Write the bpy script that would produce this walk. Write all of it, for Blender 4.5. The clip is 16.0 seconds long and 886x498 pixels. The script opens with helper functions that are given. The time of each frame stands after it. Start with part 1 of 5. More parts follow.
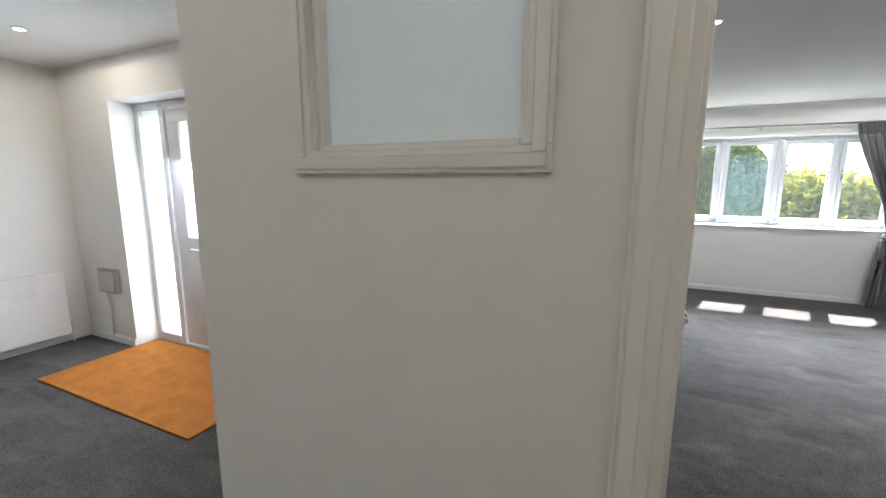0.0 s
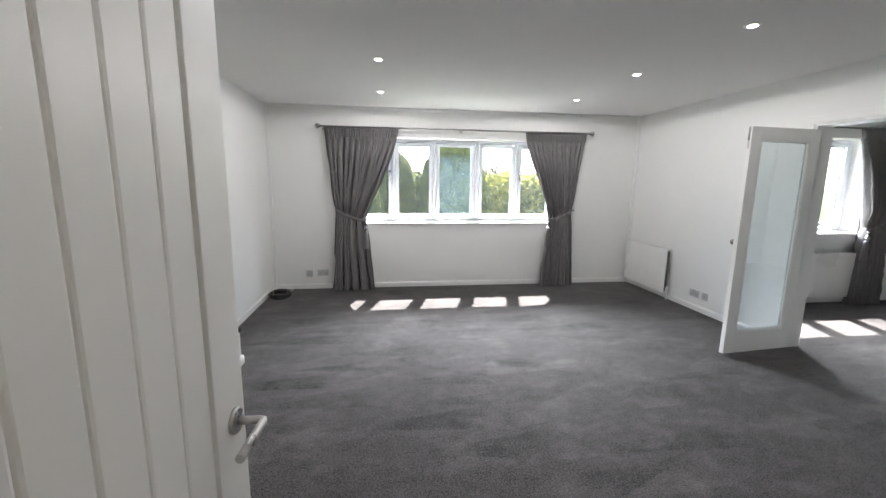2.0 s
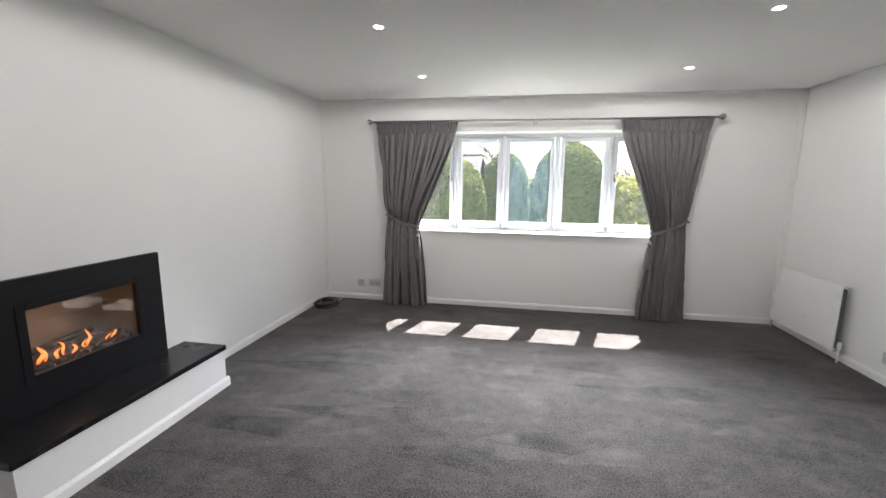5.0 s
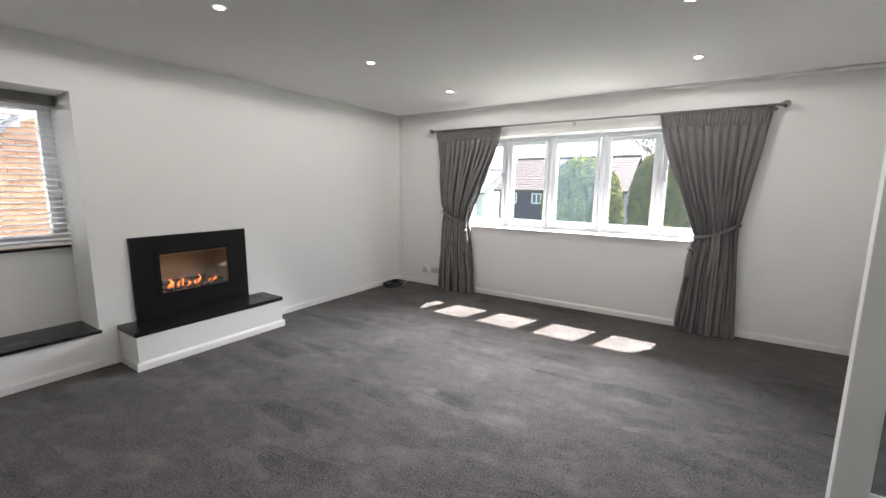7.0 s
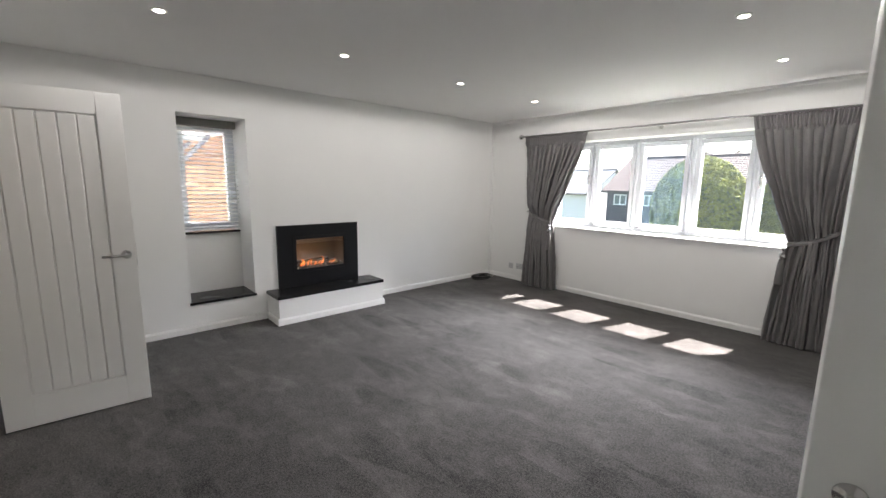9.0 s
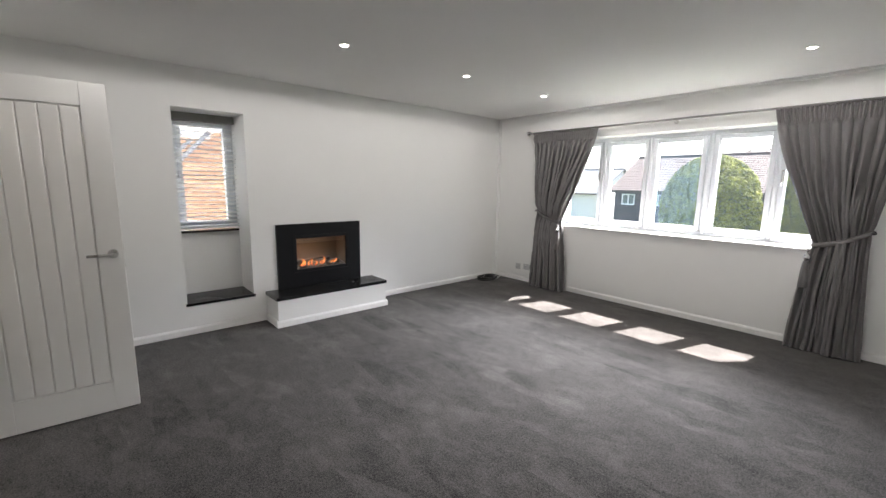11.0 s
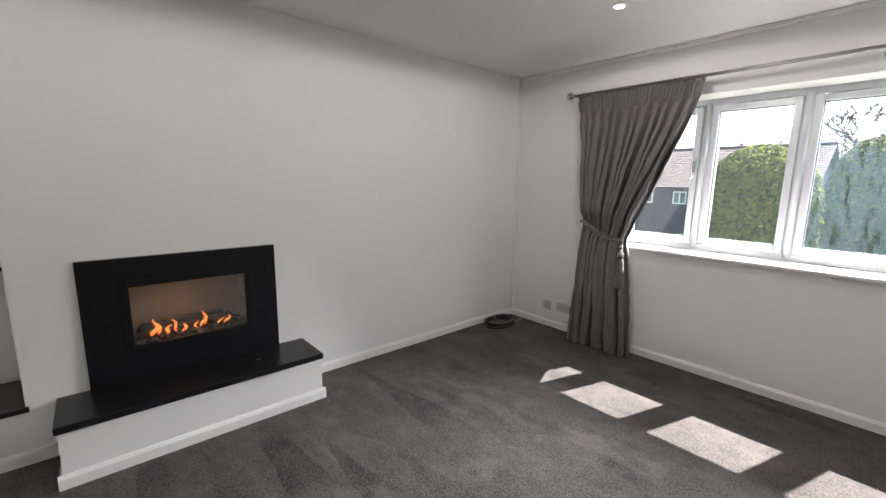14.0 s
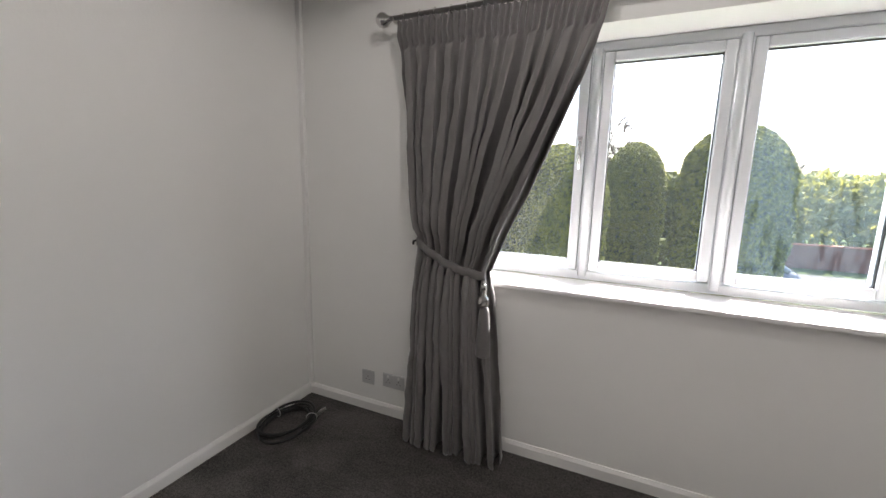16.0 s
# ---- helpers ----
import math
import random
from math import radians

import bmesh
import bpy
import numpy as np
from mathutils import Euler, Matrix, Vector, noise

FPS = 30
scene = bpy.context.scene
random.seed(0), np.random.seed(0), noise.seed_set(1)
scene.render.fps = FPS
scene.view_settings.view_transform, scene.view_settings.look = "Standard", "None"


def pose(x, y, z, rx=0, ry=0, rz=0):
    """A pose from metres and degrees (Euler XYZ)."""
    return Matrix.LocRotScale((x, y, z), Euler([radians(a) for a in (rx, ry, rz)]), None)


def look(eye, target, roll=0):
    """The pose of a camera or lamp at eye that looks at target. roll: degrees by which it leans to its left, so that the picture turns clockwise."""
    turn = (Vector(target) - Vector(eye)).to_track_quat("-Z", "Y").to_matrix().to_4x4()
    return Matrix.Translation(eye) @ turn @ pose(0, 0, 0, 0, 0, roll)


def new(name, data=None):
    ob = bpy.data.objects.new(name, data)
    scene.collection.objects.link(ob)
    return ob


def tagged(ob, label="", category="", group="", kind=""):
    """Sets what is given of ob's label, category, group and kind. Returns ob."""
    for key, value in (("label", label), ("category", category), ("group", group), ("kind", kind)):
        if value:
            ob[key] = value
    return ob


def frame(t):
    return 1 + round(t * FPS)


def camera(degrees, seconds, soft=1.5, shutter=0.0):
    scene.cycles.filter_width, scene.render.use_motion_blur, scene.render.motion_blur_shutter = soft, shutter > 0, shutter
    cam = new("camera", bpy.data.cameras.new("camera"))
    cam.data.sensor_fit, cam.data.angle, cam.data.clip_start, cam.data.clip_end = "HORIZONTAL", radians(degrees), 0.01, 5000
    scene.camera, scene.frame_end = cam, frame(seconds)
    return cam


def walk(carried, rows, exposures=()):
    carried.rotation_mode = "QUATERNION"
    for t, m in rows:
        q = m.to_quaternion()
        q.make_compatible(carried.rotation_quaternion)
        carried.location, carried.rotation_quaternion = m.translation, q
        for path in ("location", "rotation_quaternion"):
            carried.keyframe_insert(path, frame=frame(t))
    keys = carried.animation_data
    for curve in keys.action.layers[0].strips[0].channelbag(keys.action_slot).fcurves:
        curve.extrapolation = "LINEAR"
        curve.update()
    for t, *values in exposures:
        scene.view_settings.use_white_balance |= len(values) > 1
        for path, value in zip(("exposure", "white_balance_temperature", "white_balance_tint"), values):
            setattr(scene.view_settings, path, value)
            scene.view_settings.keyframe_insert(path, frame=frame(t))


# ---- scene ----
cam = camera(95.1, 16.0)
HALL_WATTS = 1.45
SPOT_WATTS, FIRE_WATTS, FLAME_GLOW = 2.2, 0.07, 0.32
PATH = [
    (0, (0.355, 0.261, 1.472), (-0.457, 2.059, 1.144), 0.2),
    (0.3, (0.401, 0.423, 1.471), (-0.157, 2.314, 1.138), 0.3),
    (0.5, (0.459, 0.493, 1.465), (0.063, 2.425, 1.132), 0.4),
    (0.6, (0.497, 0.536, 1.466), (0.182, 2.482, 1.129), 0.7),
    (1, (0.594, 0.708, 1.466), (0.567, 2.68, 1.132), 0.6),
    (1.5, (0.688, 0.933, 1.471), (0.905, 2.894, 1.141), 0.7),
    (2, (0.825, 1.136, 1.486), (1.097, 3.089, 1.156), 0.7),
    (2.5, (0.877, 1.317, 1.481), (1.157, 3.27, 1.152), 0.7),
    (3, (0.941, 1.518, 1.491), (1.217, 3.471, 1.16), 0.8),
    (3.5, (1.005, 1.679, 1.49), (1.279, 3.632, 1.16), 0.8),
    (4, (1.143, 1.818, 1.49), (1.344, 3.781, 1.162), 0.7),
    (4.5, (1.341, 1.929, 1.472), (1.298, 3.903, 1.15), 0.7),
    (4.7, (1.456, 1.979, 1.475), (1.285, 3.946, 1.153), 0.7),
    (6.8, (3.086, 2.017, 1.45), (2.073, 3.714, 1.141), 0.4),
    (7, (3.217, 1.992, 1.443), (2.132, 3.643, 1.134), 0.5),
    (7.5, (3.479, 1.862, 1.457), (2.223, 3.386, 1.143), 0.6),
    (8, (3.708, 1.735, 1.485), (2.3, 3.12, 1.17), 0.7),
    (10.5, (3.762, 1.801, 1.441), (2.274, 3.1, 1.126), 0.8),
    (11, (3.637, 1.857, 1.445), (2.148, 3.154, 1.129), 0.8),
    (11.5, (3.451, 1.999, 1.446), (1.962, 3.295, 1.126), 0.8),
    (12, (3.222, 2.205, 1.448), (1.73, 3.497, 1.123), 0.8),
    (12.5, (2.928, 2.439, 1.445), (1.433, 3.727, 1.119), 0.8),
    (13, (2.647, 2.733, 1.41), (1.148, 4.017, 1.087), 0.7),
    (13.5, (2.309, 3.048, 1.407), (0.819, 4.341, 1.08), 0.8),
    (14, (2.032, 3.395, 1.434), (0.545, 4.69, 1.098), 0.8),
    (14.5, (1.728, 3.763, 1.421), (0.299, 5.123, 1.089), 0.7),
    (15, (1.47, 4.154, 1.432), (0.145, 5.614, 1.094), 0.7),
    (15.5, (1.27, 4.542, 1.428), (0.151, 6.163, 1.079), 1.2),
    (16, (1.127, 4.858, 1.407), (0.304, 6.649, 1.07), 1.2),
]
EXPOSURES = [(0.0, 3.05, 6150, 10), (1.5, 3.1, 6250, 12), (3.5, 3.05, 6350, 12), (7.5, 2.98, 6550, 13), (11.0, 2.95, 6550, 13), (13.0, 2.7, 6550, 13), (14.5, 2.58, 6600, 14), (16.0, 2.45, 6700, 15)]
walk(cam, [(t, look(eye, target, roll)) for t, eye, target, roll in PATH], EXPOSURES)


# ---- world, sun, exposure ----
world = bpy.data.worlds.new("sky")
scene.world = world
world.use_nodes = True
wn = world.node_tree.nodes
wl = world.node_tree.links
sky = wn.new("ShaderNodeTexSky")
sky.sky_type = "NISHITA"
sky.sun_disc = False
SUN_WAY = Vector((-0.295, -1.0, -1.46)).normalized()
sky.sun_elevation = math.asin(-SUN_WAY.z)
sky.sun_rotation = math.atan2(-SUN_WAY.x, -SUN_WAY.y)
sky.air_density, sky.dust_density, sky.ozone_density = 1.0, 2.0, 1.0
wl.new(sky.outputs["Color"], wn["Background"].inputs["Color"])
wn["Background"].inputs["Strength"].default_value = 0.11
sun = new("sun", bpy.data.lights.new("sun", "SUN"))
sun.data.energy, sun.data.angle, sun.data.color = 5.0, radians(0.55), (1.0, 0.97, 0.93)
sun.matrix_world = look((0, 0, 30), Vector((0, 0, 30)) + SUN_WAY)


def sky_fill_lamp(eye, target, sx, sy, watts):
    """Added area lamp standing in for sky light at a window, out of view."""
    lamp = new("sky_fill_lamp", bpy.data.lights.new("sky_fill_lamp", "AREA"))
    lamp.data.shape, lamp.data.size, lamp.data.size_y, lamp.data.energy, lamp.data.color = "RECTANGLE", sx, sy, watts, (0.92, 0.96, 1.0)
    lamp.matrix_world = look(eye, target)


# two float outside above the view, two sit behind the front door's frosted glass
sky_fill_lamp((1.8, 10.5, 3.65), (1.8, 4.0, 1.2), 4.4, 1.4, 380)
sky_fill_lamp((5.9, 7.7, 3.15), (5.9, 4.8, 1.25), 2.0, 1.5, 170)
sky_fill_lamp((-3.38, 2.575, 1.08), (-3.38, 1.6, 1.0), 0.26, 1.85, 1.2)
sky_fill_lamp((-2.72, 2.6, 1.5), (-2.9, 1.6, 0.3), 0.55, 0.9, 5.0)

# ---- materials ----
def mat(name, color, rough=0.6, metal=0.0, grain=0.0, scale=8.0, bump=0.0, bump_scale=60.0, spec=0.5, coat=0.0, rand=0.0):
    """A painted or plain surface: base colour, two scales of variation, fine relief."""
    m = bpy.data.materials.new(name)
    m.use_nodes = True
    n, l = m.node_tree.nodes, m.node_tree.links
    b = n["Principled BSDF"]
    b.inputs["Base Color"].default_value = (*color, 1)
    b.inputs["Roughness"].default_value = rough
    b.inputs["Metallic"].default_value = metal
    b.inputs["Specular IOR Level"].default_value = spec
    b.inputs["Coat Weight"].default_value = coat
    tc = n.new("ShaderNodeTexCoord")
    out = None
    if grain:
        big, fine = n.new("ShaderNodeTexNoise"), n.new("ShaderNodeTexNoise")
        big.inputs["Scale"].default_value, fine.inputs["Scale"].default_value = scale * 0.15, scale
        big.inputs["Detail"].default_value, fine.inputs["Detail"].default_value = 4, 6
        l.new(tc.outputs["Object"], big.inputs["Vector"]), l.new(tc.outputs["Object"], fine.inputs["Vector"])
        add = n.new("ShaderNodeMath")
        add.operation = "ADD"
        l.new(big.outputs["Fac"], add.inputs[0]), l.new(fine.outputs["Fac"], add.inputs[1])
        ramp = n.new("ShaderNodeMapRange")
        ramp.inputs["From Min"].default_value, ramp.inputs["From Max"].default_value = 0.6, 1.4
        ramp.inputs["To Min"].default_value, ramp.inputs["To Max"].default_value = 1 - grain, 1 + grain
        l.new(add.outputs[0], ramp.inputs["Value"])
        mul = n.new("ShaderNodeVectorMath")
        mul.operation = "SCALE"
        mul.inputs[0].default_value = color
        l.new(ramp.outputs[0], mul.inputs["Scale"])
        out = mul.outputs[0]
        rr = n.new("ShaderNodeMapRange")
        rr.inputs["To Min"].default_value, rr.inputs["To Max"].default_value = max(rough - 0.08, 0.02), min(rough + 0.08, 1)
        l.new(big.outputs["Fac"], rr.inputs["Value"])
        l.new(rr.outputs[0], b.inputs["Roughness"])
    if rand:
        info, r2 = n.new("ShaderNodeObjectInfo"), n.new("ShaderNodeMapRange")
        r2.inputs["To Min"].default_value, r2.inputs["To Max"].default_value = 1 - rand, 1 + rand
        l.new(info.outputs["Random"], r2.inputs["Value"])
        m2 = n.new("ShaderNodeVectorMath")
        m2.operation = "SCALE"
        m2.inputs[0].default_value = color
        if out:
            l.new(out, m2.inputs[0])
        l.new(r2.outputs[0], m2.inputs["Scale"])
        out = m2.outputs[0]
    if out:
        l.new(out, b.inputs["Base Color"])
    if bump:
        t, bp = n.new("ShaderNodeTexNoise"), n.new("ShaderNodeBump")
        t.inputs["Scale"].default_value, t.inputs["Detail"].default_value = bump_scale, 5
        bp.inputs["Strength"].default_value, bp.inputs["Distance"].default_value = bump, 0.01
        l.new(tc.outputs["Object"], t.inputs["Vector"])
        l.new(t.outputs["Fac"], bp.inputs["Height"]), l.new(bp.outputs["Normal"], b.inputs["Normal"])
    return m


def carpet_mat():
    """Dark grey pile: flecks, and angular brushed patches left by a vacuum cleaner and feet."""
    m = mat("carpet", (0.07, 0.068, 0.067), 1.0, spec=0.08)
    n, l = m.node_tree.nodes, m.node_tree.links
    b = n["Principled BSDF"]
    tc = n.new("ShaderNodeTexCoord")
    wob = n.new("ShaderNodeTexNoise")
    wob.inputs["Scale"].default_value, wob.inputs["Detail"].default_value = 3.0, 3
    l.new(tc.outputs["Object"], wob.inputs["Vector"])
    sub, push, add = n.new("ShaderNodeVectorMath"), n.new("ShaderNodeVectorMath"), n.new("ShaderNodeVectorMath")
    sub.operation, push.operation = "SUBTRACT", "SCALE"
    sub.inputs[1].default_value = (0.5, 0.5, 0.5)
    push.inputs["Scale"].default_value = 0.075
    l.new(wob.outputs["Color"], sub.inputs[0]), l.new(sub.outputs[0], push.inputs[0])
    l.new(tc.outputs["Object"], add.inputs[0]), l.new(push.outputs[0], add.inputs[1])
    vals = []
    def level(out, lo, hi, amp):
        r = n.new("ShaderNodeMapRange")
        r.inputs["From Min"].default_value, r.inputs["From Max"].default_value = lo, hi
        r.inputs["To Min"].default_value, r.inputs["To Max"].default_value = -amp, amp
        l.new(out, r.inputs["Value"])
        vals.append(r.outputs[0])
    for scale, detail, lo, hi, amp in ((170, 2, 0.32, 0.68, 0.5), (75, 3, 0.36, 0.64, 0.24), (13, 4, 0.36, 0.64, 0.1), (0.7, 3, 0.4, 0.6, 0.07)):
        t = n.new("ShaderNodeTexNoise")
        t.inputs["Scale"].default_value, t.inputs["Detail"].default_value = scale, detail
        l.new(tc.outputs["Object"], t.inputs["Vector"])
        level(t.outputs["Fac"], lo, hi, amp)
        if scale == 170:
            fleck = t
    # brushed smudges left by strokes of the vacuum cleaner
    for rot, sc, lo, hi, amp in ((24, (1.5, 2.9, 1), 0.49, 0.6, 0.06), (-52, (1.9, 3.2, 1), 0.54, 0.63, 0.12)):
        mp, t = n.new("ShaderNodeMapping"), n.new("ShaderNodeTexNoise")
        mp.inputs["Rotation"].default_value, mp.inputs["Scale"].default_value, mp.inputs["Location"].default_value = (0, 0, radians(rot)), sc, (rot, 3, 0)
        t.inputs["Scale"].default_value, t.inputs["Detail"].default_value, t.inputs["Roughness"].default_value = 1.3, 4, 0.6
        l.new(add.outputs[0], mp.inputs["Vector"]), l.new(mp.outputs[0], t.inputs["Vector"])
        level(t.outputs["Fac"], lo, hi, amp)
    # overlapping strokes of the cleaner head: rows of long wedges along x, each row shifted by chance
    def calc(op, a, b=0.0, c=0.0):
        q = n.new("ShaderNodeMath")
        q.operation = op
        for k, v in enumerate((a, b, c)):
            if isinstance(v, (int, float)):
                q.inputs[k].default_value = v
            else:
                l.new(v, q.inputs[k])
        return q.outputs[0]
    def chance(u, v):
        c, w = n.new("ShaderNodeCombineXYZ"), n.new("ShaderNodeTexWhiteNoise")
        w.noise_dimensions = "2D"
        l.new(u, c.inputs[0]), l.new(v, c.inputs[1]), l.new(c.outputs[0], w.inputs["Vector"])
        return w.outputs["Value"]
    place = n.new("ShaderNodeSeparateXYZ")
    l.new(add.outputs[0], place.inputs[0])
    for turn, width, length, shift, amp in ((0.06, 0.27, 1.15, 3.3, -0.165), (-0.10, 0.34, 0.8, 17.7, 0.16)):
        across = calc("DIVIDE", calc("MULTIPLY_ADD", place.outputs[0], turn, place.outputs[1]), width)
        across = calc("ADD", across, shift + 40)
        row = calc("FLOOR", across)
        along = calc("ADD", calc("MULTIPLY_ADD", chance(row, row), 5.0, 60 + shift), calc("DIVIDE", place.outputs[0], length))
        cell = calc("FLOOR", along)
        edge = calc("SUBTRACT", calc("MULTIPLY", calc("FRACT", along), 0.95), calc("FRACT", across))
        soft = n.new("ShaderNodeMapRange")
        soft.interpolation_type = "SMOOTHSTEP"
        soft.inputs["From Min"].default_value, soft.inputs["From Max"].default_value = -0.035, 0.035
        l.new(edge, soft.inputs["Value"])
        worn = n.new("ShaderNodeMapRange")
        worn.inputs["From Min"].default_value, worn.inputs["From Max"].default_value = 0.25, 0.9
        l.new(chance(cell, row), worn.inputs["Value"])
        blunt, fade, clear = n.new("ShaderNodeMapRange"), n.new("ShaderNodeTexNoise"), n.new("ShaderNodeMapRange")
        blunt.interpolation_type = "SMOOTHSTEP"
        blunt.inputs["From Min"].default_value, blunt.inputs["From Max"].default_value = 1.0, 0.78
        l.new(calc("FRACT", along), blunt.inputs["Value"])
        fade.inputs["Scale"].default_value, fade.inputs["Detail"].default_value = 1.6 + 0.1 * shift, 2
        l.new(tc.outputs["Object"], fade.inputs["Vector"])
        clear.inputs["From Min"].default_value, clear.inputs["From Max"].default_value = 0.4, 0.6
        l.new(fade.outputs["Fac"], clear.inputs["Value"])
        mark = calc("MULTIPLY", calc("MULTIPLY", soft.outputs[0], blunt.outputs[0]), calc("MULTIPLY", worn.outputs[0], clear.outputs[0]))
        vals.append(calc("MULTIPLY_ADD", mark, 2.2 * amp, -0.14 * amp))
    acc = vals[0]
    for v in vals[1:]:
        a = n.new("ShaderNodeMath")
        l.new(acc, a.inputs[0]), l.new(v, a.inputs[1])
        acc = a.outputs[0]
    one = n.new("ShaderNodeMath")
    one.inputs[1].default_value = 1.0
    l.new(acc, one.inputs[0])
    mul = n.new("ShaderNodeVectorMath")
    mul.operation = "SCALE"
    mul.inputs[0].default_value = (0.081, 0.074, 0.071)
    l.new(one.outputs[0], mul.inputs["Scale"]), l.new(mul.outputs[0], b.inputs["Base Color"])
    b.inputs["Sheen Weight"].default_value = 0.12
    bp = n.new("ShaderNodeBump")
    bp.inputs["Strength"].default_value, bp.inputs["Distance"].default_value = 1.0, 0.003
    l.new(fleck.outputs["Fac"], bp.inputs["Height"]), l.new(bp.outputs["Normal"], b.inputs["Normal"])
    return m


def glass_mat(name, rough=0.0, tint=(1, 1, 1), frosted=0.0, haze=0.0, gleam=0.035):
    m = bpy.data.materials.new(name)
    m.use_nodes = True
    n, l = m.node_tree.nodes, m.node_tree.links
    n.remove(n["Principled BSDF"])
    clear, gloss, mix, fres = n.new("ShaderNodeBsdfTransparent"), n.new("ShaderNodeBsdfGlossy"), n.new("ShaderNodeMixShader"), n.new("ShaderNodeLayerWeight")
    clear.inputs["Color"].default_value = (*tint, 1)
    gloss.inputs["Roughness"].default_value = rough
    fres.inputs["Blend"].default_value = 0.5
    power, schlick = n.new("ShaderNodeMath"), n.new("ShaderNodeMath")
    power.operation, schlick.operation = "POWER", "MULTIPLY_ADD"
    power.inputs[1].default_value, schlick.inputs[1].default_value, schlick.inputs[2].default_value = 5.0, 0.96 - gleam, gleam
    l.new(fres.outputs["Facing"], power.inputs[0]), l.new(power.outputs[0], schlick.inputs[0])
    body = clear
    # glare haze of the windows put into the glass as a faint white film
    if haze:
        body, film = n.new("ShaderNodeMixShader"), n.new("ShaderNodeBsdfTranslucent")
        film.inputs["Color"].default_value = (0.8, 0.86, 0.9, 1)
        body.inputs[0].default_value = haze
        l.new(clear.outputs[0], body.inputs[1]), l.new(film.outputs[0], body.inputs[2])
    if frosted:
        body, milk, spread = n.new("ShaderNodeMixShader"), n.new("ShaderNodeBsdfTranslucent"), n.new("ShaderNodeBsdfDiffuse")
        milk.inputs["Color"].default_value = (*tint, 1)
        spread.inputs["Color"].default_value = (*[c * 0.75 for c in tint], 1)
        body.inputs[0].default_value = frosted
        l.new(milk.outputs[0], body.inputs[1]), l.new(spread.outputs[0], body.inputs[2])
    l.new(schlick.outputs[0], mix.inputs[0]), l.new(body.outputs[0], mix.inputs[1]), l.new(gloss.outputs[0], mix.inputs[2])
    l.new(mix.outputs[0], n["Material Output"].inputs["Surface"])
    return m


def glow_mat(name, color, strength):
    m = bpy.data.materials.new(name)
    m.use_nodes = True
    b = m.node_tree.nodes["Principled BSDF"]
    b.inputs["Base Color"].default_value = (*color, 1)
    b.inputs["Emission Color"].default_value = (*color, 1)
    b.inputs["Emission Strength"].default_value = strength
    return m


WALL = mat("wall_paint", (0.80, 0.795, 0.775), 0.75, grain=0.012, scale=5, bump=0.06, bump_scale=90, spec=0.25)
CEIL = mat("ceiling_paint", (0.80, 0.79, 0.775), 0.9, grain=0.01, scale=5, bump=0.05, bump_scale=70, spec=0.1)
GLOSSW = mat("satin_white_paint", (0.80, 0.79, 0.765), 0.32, grain=0.01, scale=6, bump=0.02, bump_scale=40)
TRIM = mat("trim_paint", (0.82, 0.81, 0.79), 0.35, grain=0.01, scale=9)
UPVC = mat("white_upvc", (0.68, 0.70, 0.73), 0.22, grain=0.008, scale=5)
RADW = mat("radiator_enamel", (0.83, 0.82, 0.80), 0.28, grain=0.01)
# fin colour darkened to carry the shade in the radiator gap
SHADED_FINS = mat("shaded_fin_steel", (0.085, 0.085, 0.088), 0.6, metal=0.3, grain=0.05)
CARPET = carpet_mat()
SLATE = mat("black_slate", (0.011, 0.011, 0.012), 0.25, grain=0.25, scale=14, bump=0.05, bump_scale=30, spec=0.35)
BLACK = mat("black_steel", (0.008, 0.008, 0.009), 0.42, grain=0.15, scale=20, spec=0.22)
CABLE = mat("black_rubber", (0.012, 0.012, 0.012), 0.5, grain=0.2)
POLESTEEL = mat("pole_steel", (0.3, 0.295, 0.29), 0.42, metal=1.0, grain=0.05, scale=40)
STEEL = mat("brushed_steel", (0.55, 0.54, 0.52), 0.28, metal=1.0, grain=0.05, scale=40)
CHROME = mat("polished_nickel", (0.62, 0.61, 0.6), 0.12, metal=1.0, grain=0.03)
DARKMETAL = mat("dark_hardware", (0.05, 0.05, 0.05), 0.35, metal=0.6)
PLASTIC = mat("white_plastic", (0.72, 0.72, 0.71), 0.35, grain=0.01)
GREYPL = mat("grey_faceplate", (0.52, 0.52, 0.52), 0.35, metal=0.15, grain=0.03)
GLASS = glass_mat("window_glass", tint=(0.97, 0.985, 0.98), haze=0.003)
DOORGLASS = glass_mat("door_glass", tint=(0.93, 0.97, 0.98), gleam=0.09)


